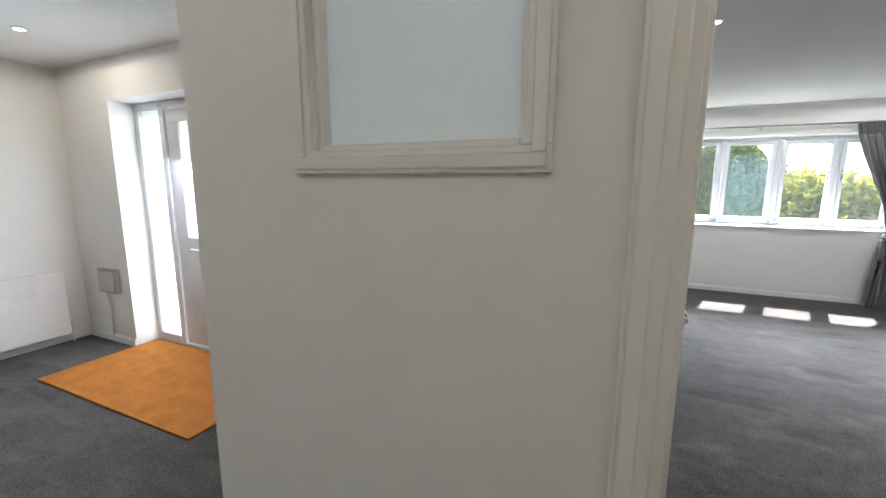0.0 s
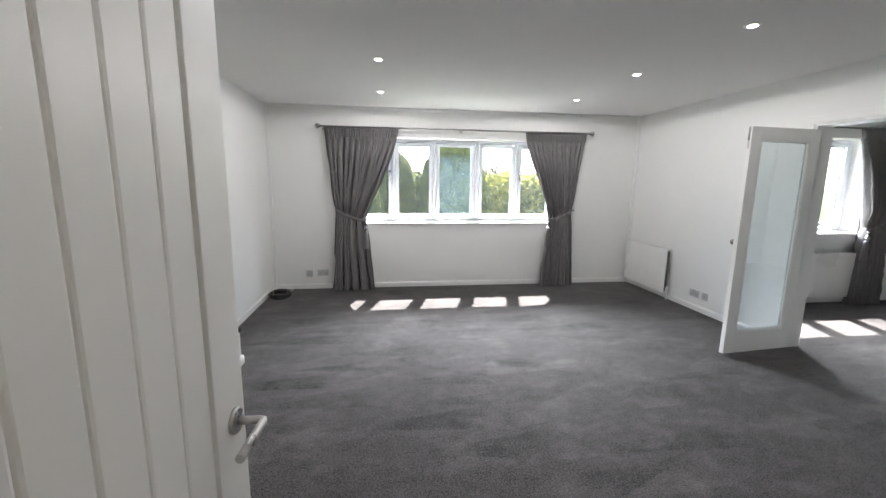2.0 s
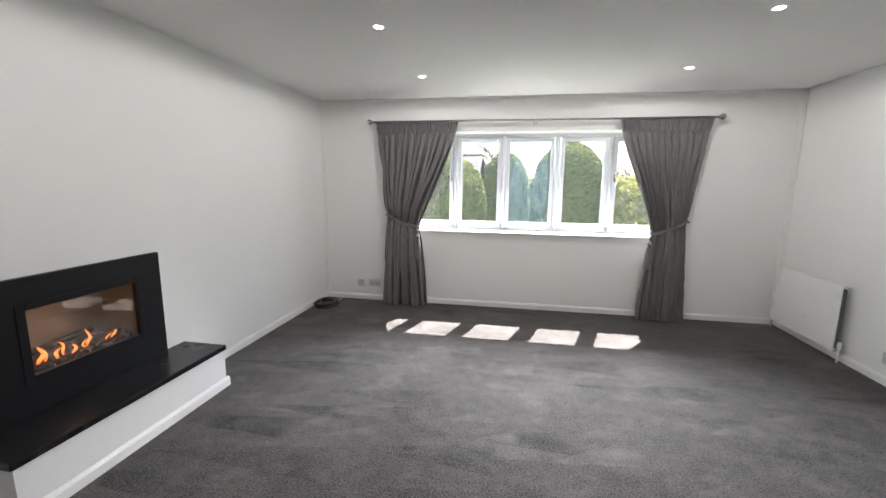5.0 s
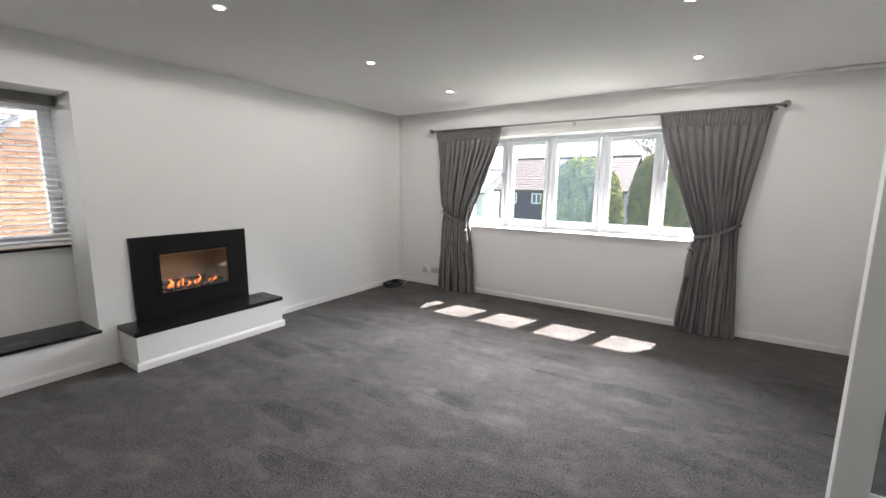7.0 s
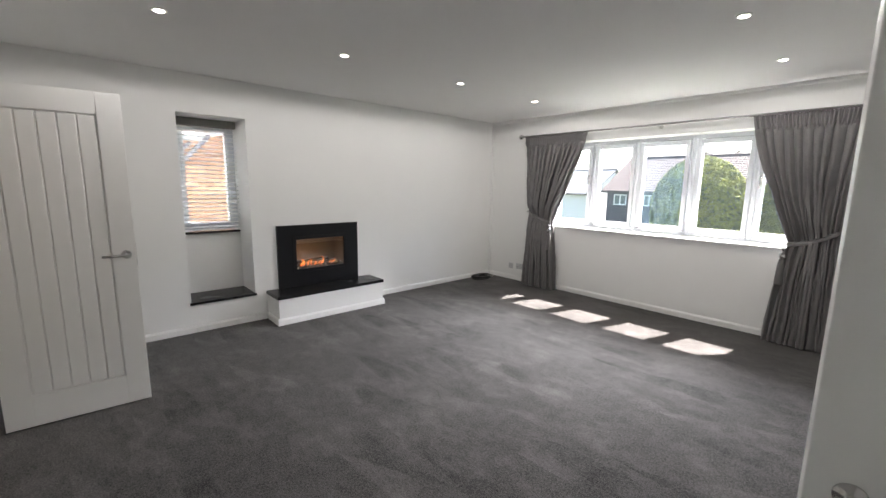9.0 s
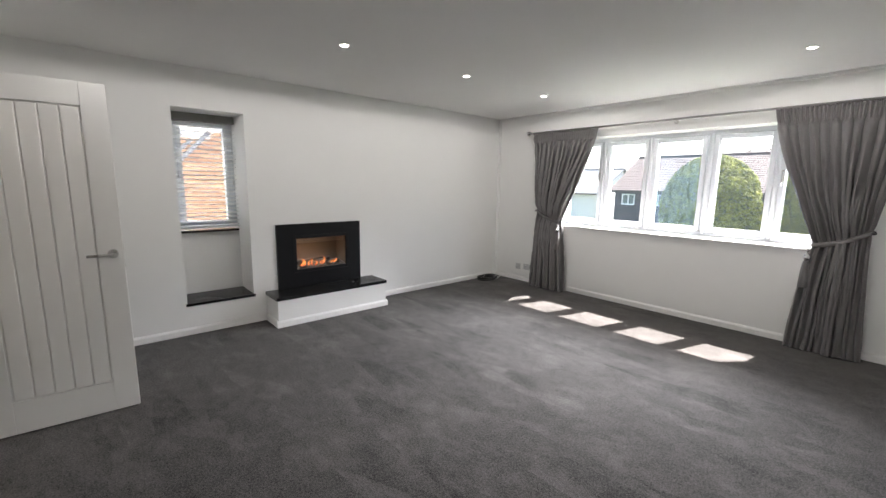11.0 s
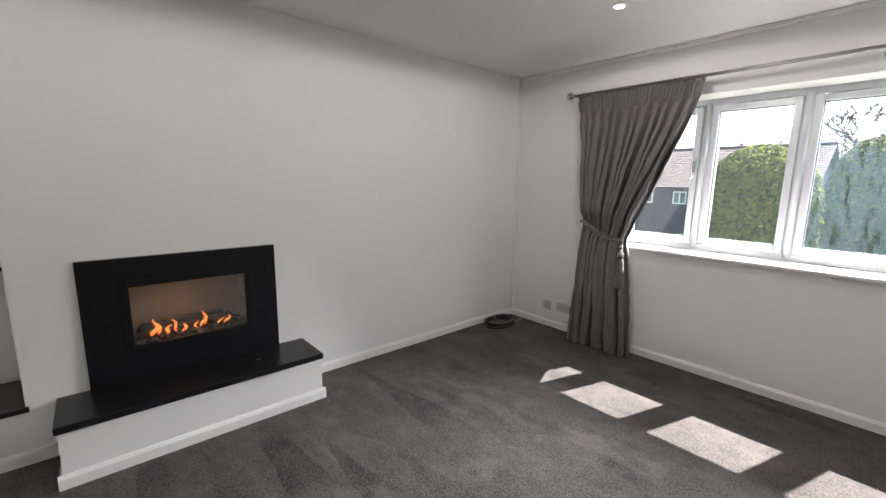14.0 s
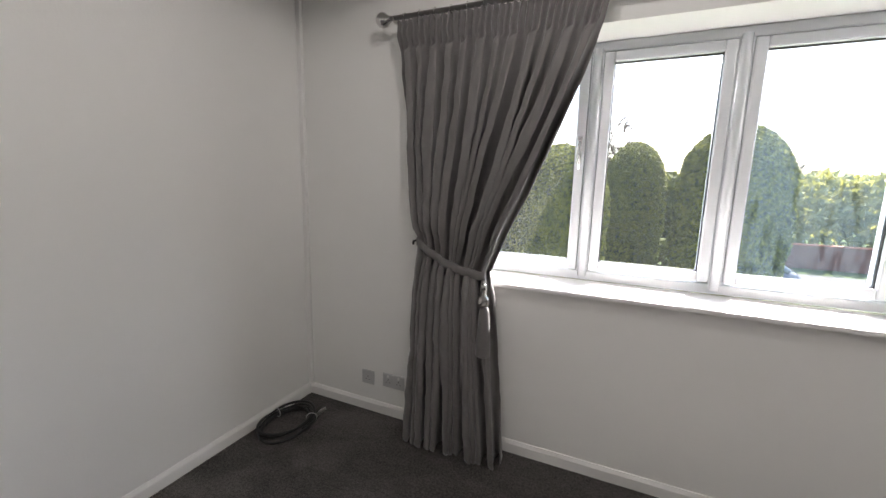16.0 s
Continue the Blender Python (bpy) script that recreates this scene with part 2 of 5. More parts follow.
def misted_glass():
    """A failed double-glazed pane: milky condensation with run marks over its lower part."""
    m = glass_mat("misted_glass", tint=(0.95, 0.97, 0.98))
    n, l = m.node_tree.nodes, m.node_tree.links
    last = n["Material Output"].inputs["Surface"].links[0].from_socket
    tc, sep = n.new("ShaderNodeTexCoord"), n.new("ShaderNodeSeparateXYZ")
    l.new(tc.outputs["Object"], sep.inputs[0])
    mp, t = n.new("ShaderNodeMapping"), n.new("ShaderNodeTexNoise")
    mp.inputs["Scale"].default_value = (26, 1, 5)
    t.inputs["Scale"].default_value, t.inputs["Detail"].default_value = 1.0, 3
    l.new(tc.outputs["Object"], mp.inputs["Vector"]), l.new(mp.outputs[0], t.inputs["Vector"])
    h, soft = n.new("ShaderNodeMapRange"), n.new("ShaderNodeTexNoise")
    soft.inputs["Scale"].default_value = 7
    l.new(tc.outputs["Object"], soft.inputs["Vector"])
    add = n.new("ShaderNodeMath")
    add.operation = "MULTIPLY_ADD"
    add.inputs[1].default_value = 0.22
    l.new(soft.outputs["Fac"], add.inputs[0]), l.new(sep.outputs["Z"], add.inputs[2])
    h.inputs["From Min"].default_value, h.inputs["From Max"].default_value = 1.80, 1.98
    h.inputs["To Min"].default_value, h.inputs["To Max"].default_value = 0.016, 0.001
    l.new(add.outputs[0], h.inputs["Value"])
    run = n.new("ShaderNodeMapRange")
    run.inputs["From Min"].default_value, run.inputs["From Max"].default_value = 0.36, 0.5
    run.inputs["To Min"].default_value, run.inputs["To Max"].default_value = 0.3, 1.0
    l.new(t.outputs["Fac"], run.inputs["Value"])
    mul = n.new("ShaderNodeMath")
    mul.operation = "MULTIPLY"
    l.new(h.outputs[0], mul.inputs[0]), l.new(run.outputs[0], mul.inputs[1])
    milk, mix = n.new("ShaderNodeBsdfTranslucent"), n.new("ShaderNodeMixShader")
    milk.inputs["Color"].default_value = (0.38, 0.52, 0.6, 1)
    l.new(mul.outputs[0], mix.inputs[0]), l.new(last, mix.inputs[1]), l.new(milk.outputs[0], mix.inputs[2])
    l.new(mix.outputs[0], n["Material Output"].inputs["Surface"])
    return m


MIST = misted_glass()
FROST = glass_mat("frosted_glass", 0.35, (0.93, 0.97, 0.98), 0.3)
SPOT = glow_mat("spot_bulb", (1.0, 0.95, 0.87), 2.5)


def fabric_mat():
    m = mat("curtain_fabric", (0.15, 0.141, 0.139), 0.62, grain=0.12, scale=30, spec=0.35)
    n, l = m.node_tree.nodes, m.node_tree.links
    b = n["Principled BSDF"]
    b.inputs["Sheen Weight"].default_value = 0.3
    tc, w, bp = n.new("ShaderNodeTexCoord"), n.new("ShaderNodeTexNoise"), n.new("ShaderNodeBump")
    mp = n.new("ShaderNodeMapping")
    mp.inputs["Scale"].default_value = (60, 60, 500)
    w.inputs["Scale"].default_value = 1.0
    bp.inputs["Strength"].default_value, bp.inputs["Distance"].default_value = 0.25, 0.002
    l.new(tc.outputs["Object"], mp.inputs["Vector"]), l.new(mp.outputs[0], w.inputs["Vector"])
    l.new(w.outputs["Fac"], bp.inputs["Height"]), l.new(bp.outputs["Normal"], b.inputs["Normal"])
    return m


FABRIC = fabric_mat()


# ---- building helpers ----
def box(bm, x0, x1, y0, y1, z0, z1, bevel=0.0):
    made = bmesh.ops.create_cube(bm, size=1)["verts"]
    bmesh.ops.scale(bm, verts=made, vec=(x1 - x0, y1 - y0, z1 - z0))
    bmesh.ops.translate(bm, verts=made, vec=((x0 + x1) / 2, (y0 + y1) / 2, (z0 + z1) / 2))
    if bevel:
        edges = list({e for v in made for e in v.link_edges})
        bmesh.ops.bevel(bm, geom=edges, offset=bevel, segments=2, profile=0.5, affect="EDGES")
    return made


def boxes(*rows, bevel=0.0):
    bm = bmesh.new()
    for r in rows:
        box(bm, *r, bevel=bevel)
    return bm


def tube(bm, points, radius, sides=10, cap=True):
    """A round bar along points, with a radius or one radius a point."""
    pts = [Vector(p) for p in points]
    rad = radius if isinstance(radius, (list, tuple)) else [radius] * len(pts)
    rings = []
    up = None
    for i, p in enumerate(pts):
        way = (pts[min(i + 1, len(pts) - 1)] - pts[max(i - 1, 0)]).normalized()
        if up is None:
            up = way.orthogonal().normalized()
        up = (up - way * up.dot(way)).normalized()
        side = way.cross(up)
        rings.append([bm.verts.new(p + rad[i] * (math.cos(a) * up + math.sin(a) * side)) for a in (2 * math.pi * k / sides for k in range(sides))])
    for a, b in zip(rings, rings[1:]):
        for k in range(sides):
            bm.faces.new((a[k], a[(k + 1) % sides], b[(k + 1) % sides], b[k])).smooth = True
    if cap:
        bm.faces.new(rings[0][::-1]), bm.faces.new(rings[-1])
    return bm


def lathe(bm, profile, centre, axis="z", sides=20):
    """A turned shape: profile of (radius, height) along the axis from centre."""
    c = Vector(centre)
    rings = []
    for r, h in profile:
        ring = []
        for k in range(sides):
            a = 2 * math.pi * k / sides
            u, v = r * math.cos(a), r * math.sin(a)
            ring.append(bm.verts.new(c + Vector({"z": (u, v, h), "y": (u, h, -v), "x": (h, u, v)}[axis])))
        rings.append(ring)
    for a, b in zip(rings, rings[1:]):
        for k in range(sides):
            bm.faces.new((a[k], a[(k + 1) % sides], b[(k + 1) % sides], b[k])).smooth = True
    bm.faces.new(rings[0][::-1]), bm.faces.new(rings[-1])
    return bm


def part(name, bm, material, parent=None, label="", smooth=False):
    bmesh.ops.recalc_face_normals(bm, faces=bm.faces)
    me = bpy.data.meshes.new(name)
    bm.to_mesh(me)
    bm.free()
    me.materials.append(material)
    if smooth:
        for p in me.polygons:
            p.use_smooth = True
    ob = new(name, me)
    ob.parent = parent
    if label:
        ob["label"] = label
    return ob


def structure(name, bm, material, label, category):
    return tagged(part(name, bm, material), label, category, kind="structure")


def thing(name, label, category, m=None, group=""):
    ob = new(name)
    ob.empty_display_size = 0.1
    if m is not None:
        ob.matrix_world = m
    return tagged(ob, label, category, group)


# ---- the plan ----
LEFT, RIGHT, BACK, NEAR, HIGH = -0.70, 4.47, 6.776, 1.20, 2.44
WX0, WX1, WZ0, WZ1 = 0.31, 3.31, 0.913, 2.06          # main window opening
NY0, NY1, NZ0, NZ1 = 2.465, 3.055, 0.275, 2.088        # niche
FY0, FY1, FZ0, FZ1 = 3.46, 4.13, 0.465, 0.88           # fire opening
DX0, DX1, DZ = 0.455, 1.255, 2.0                          # hall doorway
OY0, OY1, OZ = 2.70, 4.24, 1.985                        # opening to the dining room
DR = 4.62                                               # dining side of that wall
DBACK = 5.50                                            # dining window wall
GROUND = -3.0

# ---- setting ----
structure("floor", boxes((-4.3, 2.4, -1.4, 1.09, -0.25, 0.0), (-4.3, DR, 1.09, 2.6, -0.25, 0.0), (-1.25, DR, 2.6, 7.05, -0.25, 0.0), (DR, 8.6, 1.09, DBACK + 0.3, -0.25, 0.0)), CARPET, "dark grey carpet with brushed vacuum tracks", "carpet")
structure("ceiling", boxes((-4.5, 2.4, -1.6, 1.09, HIGH, HIGH + 0.25), (-4.5, DR, 1.09, 2.61, HIGH, HIGH + 0.25), (-1.3, DR, 2.61, 7.1, HIGH, HIGH + 0.25), (DR, 8.8, 1.09, DBACK + 0.33, HIGH, HIGH + 0.25)), CEIL, "matt white plaster ceiling with recessed spotlights", "ceiling")
structure("wall_window", boxes((-1.3, WX0, BACK, 7.1, -0.25, HIGH), (WX1, DR, BACK, 7.1, -0.25, HIGH), (WX0, WX1, BACK, 7.1, -0.25, WZ0 - 0.022), (WX0, WX1, BACK, 7.1, WZ1, HIGH)),
          WALL, "smooth white painted wall around the wide window", "wall")
structure("wall_fireplace", boxes((-1.3, LEFT, 2.28, NY0, -0.25, HIGH), (-1.3, LEFT, NY1, FY0, -0.25, HIGH), (-1.3, LEFT, FY1, BACK, -0.25, HIGH), (-1.3, LEFT, FY0, FY1, -0.25, FZ0),
          (-1.3, LEFT, FY0, FY1, FZ1, HIGH), (-1.3, -1.1, FY0, FY1, FZ0, FZ1), (-1.3, LEFT, NY0, NY1, NZ1, HIGH),
          (-1.3, LEFT, NY0, NY1, -0.25, NZ0 - 0.03), (-1.3, -1.10, NY0, NY1, NZ0 - 0.03, 0.922), (-0.86, LEFT, 1.09, 2.28, -0.25, HIGH)),
          WALL, "smooth white painted wall with a tall window niche", "wall")
IX0, IX1, IZ0, IZ1 = -0.375, 0.163, 1.545, 2.05
structure("wall_hall", boxes((LEFT, IX0, 1.09, NEAR, -0.25, HIGH), (IX0, IX1, 1.09, NEAR, -0.25, IZ0), (IX0, IX1, 1.09, NEAR, IZ1, HIGH), (IX1, DX0 - 0.03, 1.09, NEAR, -0.25, HIGH),
          (DX0 - 0.03, DX1 + 0.03, 1.09, NEAR, DZ + 0.03, HIGH), (DX1 + 0.03, DR, 1.09, NEAR, -0.25, HIGH)),
          WALL, "white partition wall with an internal window", "wall")
structure("wall_dining", boxes((RIGHT, DR, NEAR, OY0 - 0.03, -0.25, HIGH), (RIGHT, DR, OY1 + 0.03, BACK, -0.25, HIGH), (RIGHT, DR, OY0 - 0.03, OY1 + 0.03, OZ + 0.03, HIGH)),
          WALL, "white wall with the wide double doorway", "wall")
DWX0, DWX1 = 5.05, 6.75
structure("dining_wall_window", boxes((DR, DWX0, DBACK, DBACK + 0.33, -0.25, HIGH), (DWX1, 8.8, DBACK, DBACK + 0.33, -0.25, HIGH), (DWX0, DWX1, DBACK, DBACK + 0.33, -0.25, 0.878), (DWX0, DWX1, DBACK, DBACK + 0.33, 2.06, HIGH)),
          WALL, "white wall round the dining room window", "wall")
structure("dining_wall_far", boxes((8.6, 8.8, NEAR - 0.11, DBACK, -0.25, HIGH), (DR, 8.6, NEAR - 0.11, NEAR, -0.25, HIGH)), WALL, "plain white dining room wall", "wall")
structure("hall_wall_far", boxes((-4.5, -4.3, -1.6, 2.61, -0.25, HIGH)), WALL, "plain white hall wall", "wall")
structure("hall_wall_door", boxes((-4.3, -3.57, 2.28, 2.61, -0.25, HIGH), (-2.2, -1.3, 2.28, 2.61, -0.25, HIGH), (-3.57, -2.2, 2.28, 2.61, 2.12, HIGH)), WALL, "white wall round the front door", "wall")
structure("hall_wall_behind", boxes((-4.3, 2.4, -1.6, -1.4, -0.25, HIGH), (2.2, 2.4, -1.4, 1.09, -0.25, HIGH)), WALL, "plain white hall wall", "wall")


def board(rows, name="baseboard", label="white painted chamfered skirting board"):
    """Skirting runs: (x0, y0, x1, y1, outward x, outward y), chamfered along the top."""
    for x0, y0, x1, y1, ox, oy in rows:
        bm = bmesh.new()
        prof = ((0, 0), (0.016, 0), (0.016, 0.05), (0.006, 0.068), (0, 0.068))
        ends = [[bm.verts.new((x + ox * d, y + oy * d, z)) for d, z in prof] for x, y in ((x0, y0), (x1, y1))]
        for k in range(5):
            bm.faces.new((ends[0][k], ends[0][(k + 1) % 5], ends[1][(k + 1) % 5], ends[1][k]))
        bm.faces.new(ends[0][::-1]), bm.faces.new(ends[1])
        structure(name, bm, TRIM, label, "skirting board")


board([(LEFT + 0.016, BACK, RIGHT - 0.016, BACK, 0, -1), (LEFT, 4.445, LEFT, BACK, 1, 0), (LEFT, NEAR, LEFT, 3.175, 1, 0), (RIGHT, OY1 + 0.1, RIGHT, BACK, -1, 0), (RIGHT, NEAR, RIGHT, OY0 - 0.1, -1, 0),
       (-0.362, 3.158, -0.362, 4.457, 1, 0), (LEFT + 0.016, 3.177, -0.3625, 3.177, 0, -1), (LEFT + 0.016, 4.438, -0.3625, 4.438, 0, 1),
       (DR, DBACK, 8.6, DBACK, 0, -1), (-4.3, 2.28, -3.57, 2.28, 0, -1), (-4.3, -1.4, -4.3, 2.264, 1, 0), (LEFT + 0.016, NEAR, DX0 - 0.1, NEAR, 0, 1)])
structure("trim", boxes((LEFT, RIGHT, BACK - 0.022, BACK, HIGH - 0.032, HIGH - 0.002), bevel=0.006), WALL, "thin plaster bead along the ceiling edge", "trim")
for x0, x1 in ((LEFT, LEFT + 0.035), (RIGHT - 0.05, RIGHT)):
    structure("trim", boxes((x0, x1, BACK - 0.022, BACK, 0.07, HIGH - 0.033), bevel=0.006), WALL, "thin plaster bead down the room corner", "trim")

# door linings and architraves
structure("door_frame_1", boxes((DX0 - 0.03, DX0, 1.08, 1.25, 0, DZ), (DX1, DX1 + 0.03, 1.08, 1.21, 0, DZ), (DX0 - 0.03, DX1 + 0.03, 1.08, 1.21, DZ, DZ + 0.03),
          (DX0, DX0 + 0.012, 1.10, 1.165, 0, DZ - 0.012), (DX1 - 0.012, DX1, 1.10, 1.165, 0, DZ - 0.012), (DX0, DX1, 1.10, 1.165, DZ - 0.012, DZ), bevel=0.003), GLOSSW, "satin white door lining with stop", "door frame")


def architrave(rows):
    for r in rows:
        bm = bmesh.new()
        box(bm, *r, bevel=0.005)
        structure("architrave", bm, GLOSSW, "satin white moulded architrave", "architrave")


architrave([(DX0 - 0.095, DX0 - 0.022, 1.068, 1.09, 0, DZ + 0.022), (DX0 - 0.085, DX0 - 0.05, 1.06, 1.07, 0, DZ + 0.022), (DX1 + 0.022, DX1 + 0.095, 1.068, 1.09, 0, DZ + 0.022), (DX0 - 0.095, DX1 + 0.095, 1.068, 1.09, DZ + 0.024, DZ + 0.095),
            (DX0 - 0.095, DX0 - 0.022, NEAR, 1.222, 0, DZ + 0.022), (DX1 + 0.022, DX1 + 0.095, NEAR, 1.222, 0, DZ + 0.022), (DX0 - 0.095, DX1 + 0.095, NEAR, 1.222, DZ + 0.024, DZ + 0.095),
            (RIGHT - 0.02, RIGHT, OY1 + 0.02, OY1 + 0.085, 0, OZ + 0.02), (RIGHT - 0.02, RIGHT, OY0 - 0.085, OY0 - 0.02, 0, OZ + 0.02), (RIGHT - 0.02, RIGHT, OY0 - 0.085, OY1 + 0.085, OZ + 0.022, OZ + 0.087)])
structure("door_frame_2", boxes((RIGHT - 0.01, DR + 0.01, OY1, OY1 + 0.03, 0, OZ), (RIGHT - 0.01, DR + 0.01, OY0 - 0.03, OY0, 0, OZ), (RIGHT - 0.01, DR + 0.01, OY0 - 0.03, OY1 + 0.03, OZ, OZ + 0.03), bevel=0.003),
          GLOSSW, "satin white lining of the double doorway", "door frame")

# internal borrowed-light window
iw = tagged(new("window_3"), "small internal window with frosted glass and white moulding", "internal window", kind="structure")
for name, r in (("moulding", (-0.43, 0.218, 1.07, 1.09, 1.49, 1.545)), ("moulding", (-0.43, -0.375, 1.07, 1.09, 1.545, 2.05)), ("moulding", (0.163, 0.218, 1.07, 1.09, 1.545, 2.05)), ("moulding", (-0.43, 0.218, 1.07, 1.09, 2.05, 2.105)),
                ("moulding", (-0.42, 0.208, 1.064, 1.07, 1.5, 1.53)), ("moulding", (-0.42, -0.39, 1.064, 1.07, 1.53, 2.065)), ("moulding", (0.178, 0.208, 1.064, 1.07, 1.53, 2.065)),
                ("bead", (IX0, IX0 + 0.016, 1.10, 1.135, IZ0, IZ1)), ("bead", (IX1 - 0.016, IX1, 1.10, 1.135, IZ0, IZ1)), ("bead", (IX0 + 0.016, IX1 - 0.016, 1.10, 1.135, IZ0, IZ0 + 0.016))):
    part(name, boxes(r, bevel=0.004), GLOSSW, iw)
part("pane", boxes((IX0, IX1, 1.138, 1.144, IZ0, IZ1)), FROST, iw, "frosted glass pane")


# ---- main window ----
def casement_window(name, label, x0, x1, z0, z1, y, panes, handles, top=1.965, low=1.012, misted=-1):
    """A white multi-light window in the plane y (inner face), glass a little behind."""
    w = tagged(new(name), label, "window", kind="structure")
    for r in ((x0, x1, y, y + 0.07, z0, z0 + 0.045), (x0, x1, y, y + 0.07, z1 - 0.045, z1), (x0, x0 + 0.05, y, y + 0.08, z0 + 0.045, z1 - 0.045), (x1 - 0.05, x1, y, y + 0.08, z0 + 0.045, z1 - 0.045)):
        part("window_frame", boxes(r, bevel=0.006), UPVC, w)
    for (a, b), (c, d) in zip(panes, panes[1:]):
        m = (b + c) / 2
        bm = bmesh.new()
        box(bm, m - 0.028, m + 0.028, y, y + 0.11, z0 + 0.045, z1 - 0.045, bevel=0.006)
        part("mullion", bm, UPVC, w)
        bead = bmesh.new()
        tube(bead, [(m, y + 0.004, z0 + 0.02), (m, y + 0.004, z1 - 0.03)], 0.021, 12)
        part("mullion_post", bead, UPVC, w)
    for i, (a, b) in enumerate(panes):
        f = 0.045
        sash = part("sash", boxes((a - f, a, y - 0.012, y + 0.085, low - f, top + f), (b, b + f, y - 0.012, y + 0.085, low - f, top + f), (a, b, y - 0.012, y + 0.055, low - f, low), (a, b, y - 0.012, y + 0.055, top, top + f), bevel=0.007), UPVC, w)
        part("gasket", boxes((a - 0.002, a + 0.004, y + 0.012, y + 0.03, low, top), (b - 0.004, b + 0.002, y + 0.012, y + 0.03, low, top), (a, b, y + 0.012, y + 0.03, low - 0.002, low + 0.004), (a, b, y + 0.012, y + 0.03, top - 0.004, top + 0.002)), DARKMETAL, sash, "dark rubber gasket")
        pane = part("pane", boxes((a - 0.01, b + 0.01, y + 0.02, y + 0.026, low - 0.01, top + 0.01)), MIST if i == misted else GLASS, sash, "glass pane misted inside" if i == misted else "clear glass pane")
        pane.visible_shadow = False
        if i in handles:
            hx = handles[i]
            bm = bmesh.new()
            box(bm, hx - 0.011, hx + 0.011, y - 0.022, y - 0.012, 1.5, 1.63, bevel=0.003)
            tube(bm, [(hx, y - 0.02, 1.60), (hx, y - 0.045, 1.60), (hx, y - 0.048, 1.585), (hx + 0.006, y - 0.05, 1.47)], [0.008, 0.008, 0.009, 0.006], 8)
            part("handle", bm, CHROME, sash, "chrome espagnolette handle")
    return w


PANES = [(0.415, 0.85), (1.0, 1.43), (1.578, 2.045), (2.207, 2.652), (2.795, 3.225)]
win = casement_window("window_1", "wide white five-light window over the sill", WX0, WX1, WZ0, WZ1, 7.015, PANES, {0: 0.872, 4: 2.773}, misted=2)
part("window_sill", boxes((WX0 - 0.0, WX1 + 0.0, 6.73, 7.015, WZ0 - 0.022, WZ0), bevel=0.006), TRIM, win, "glossy white window board")

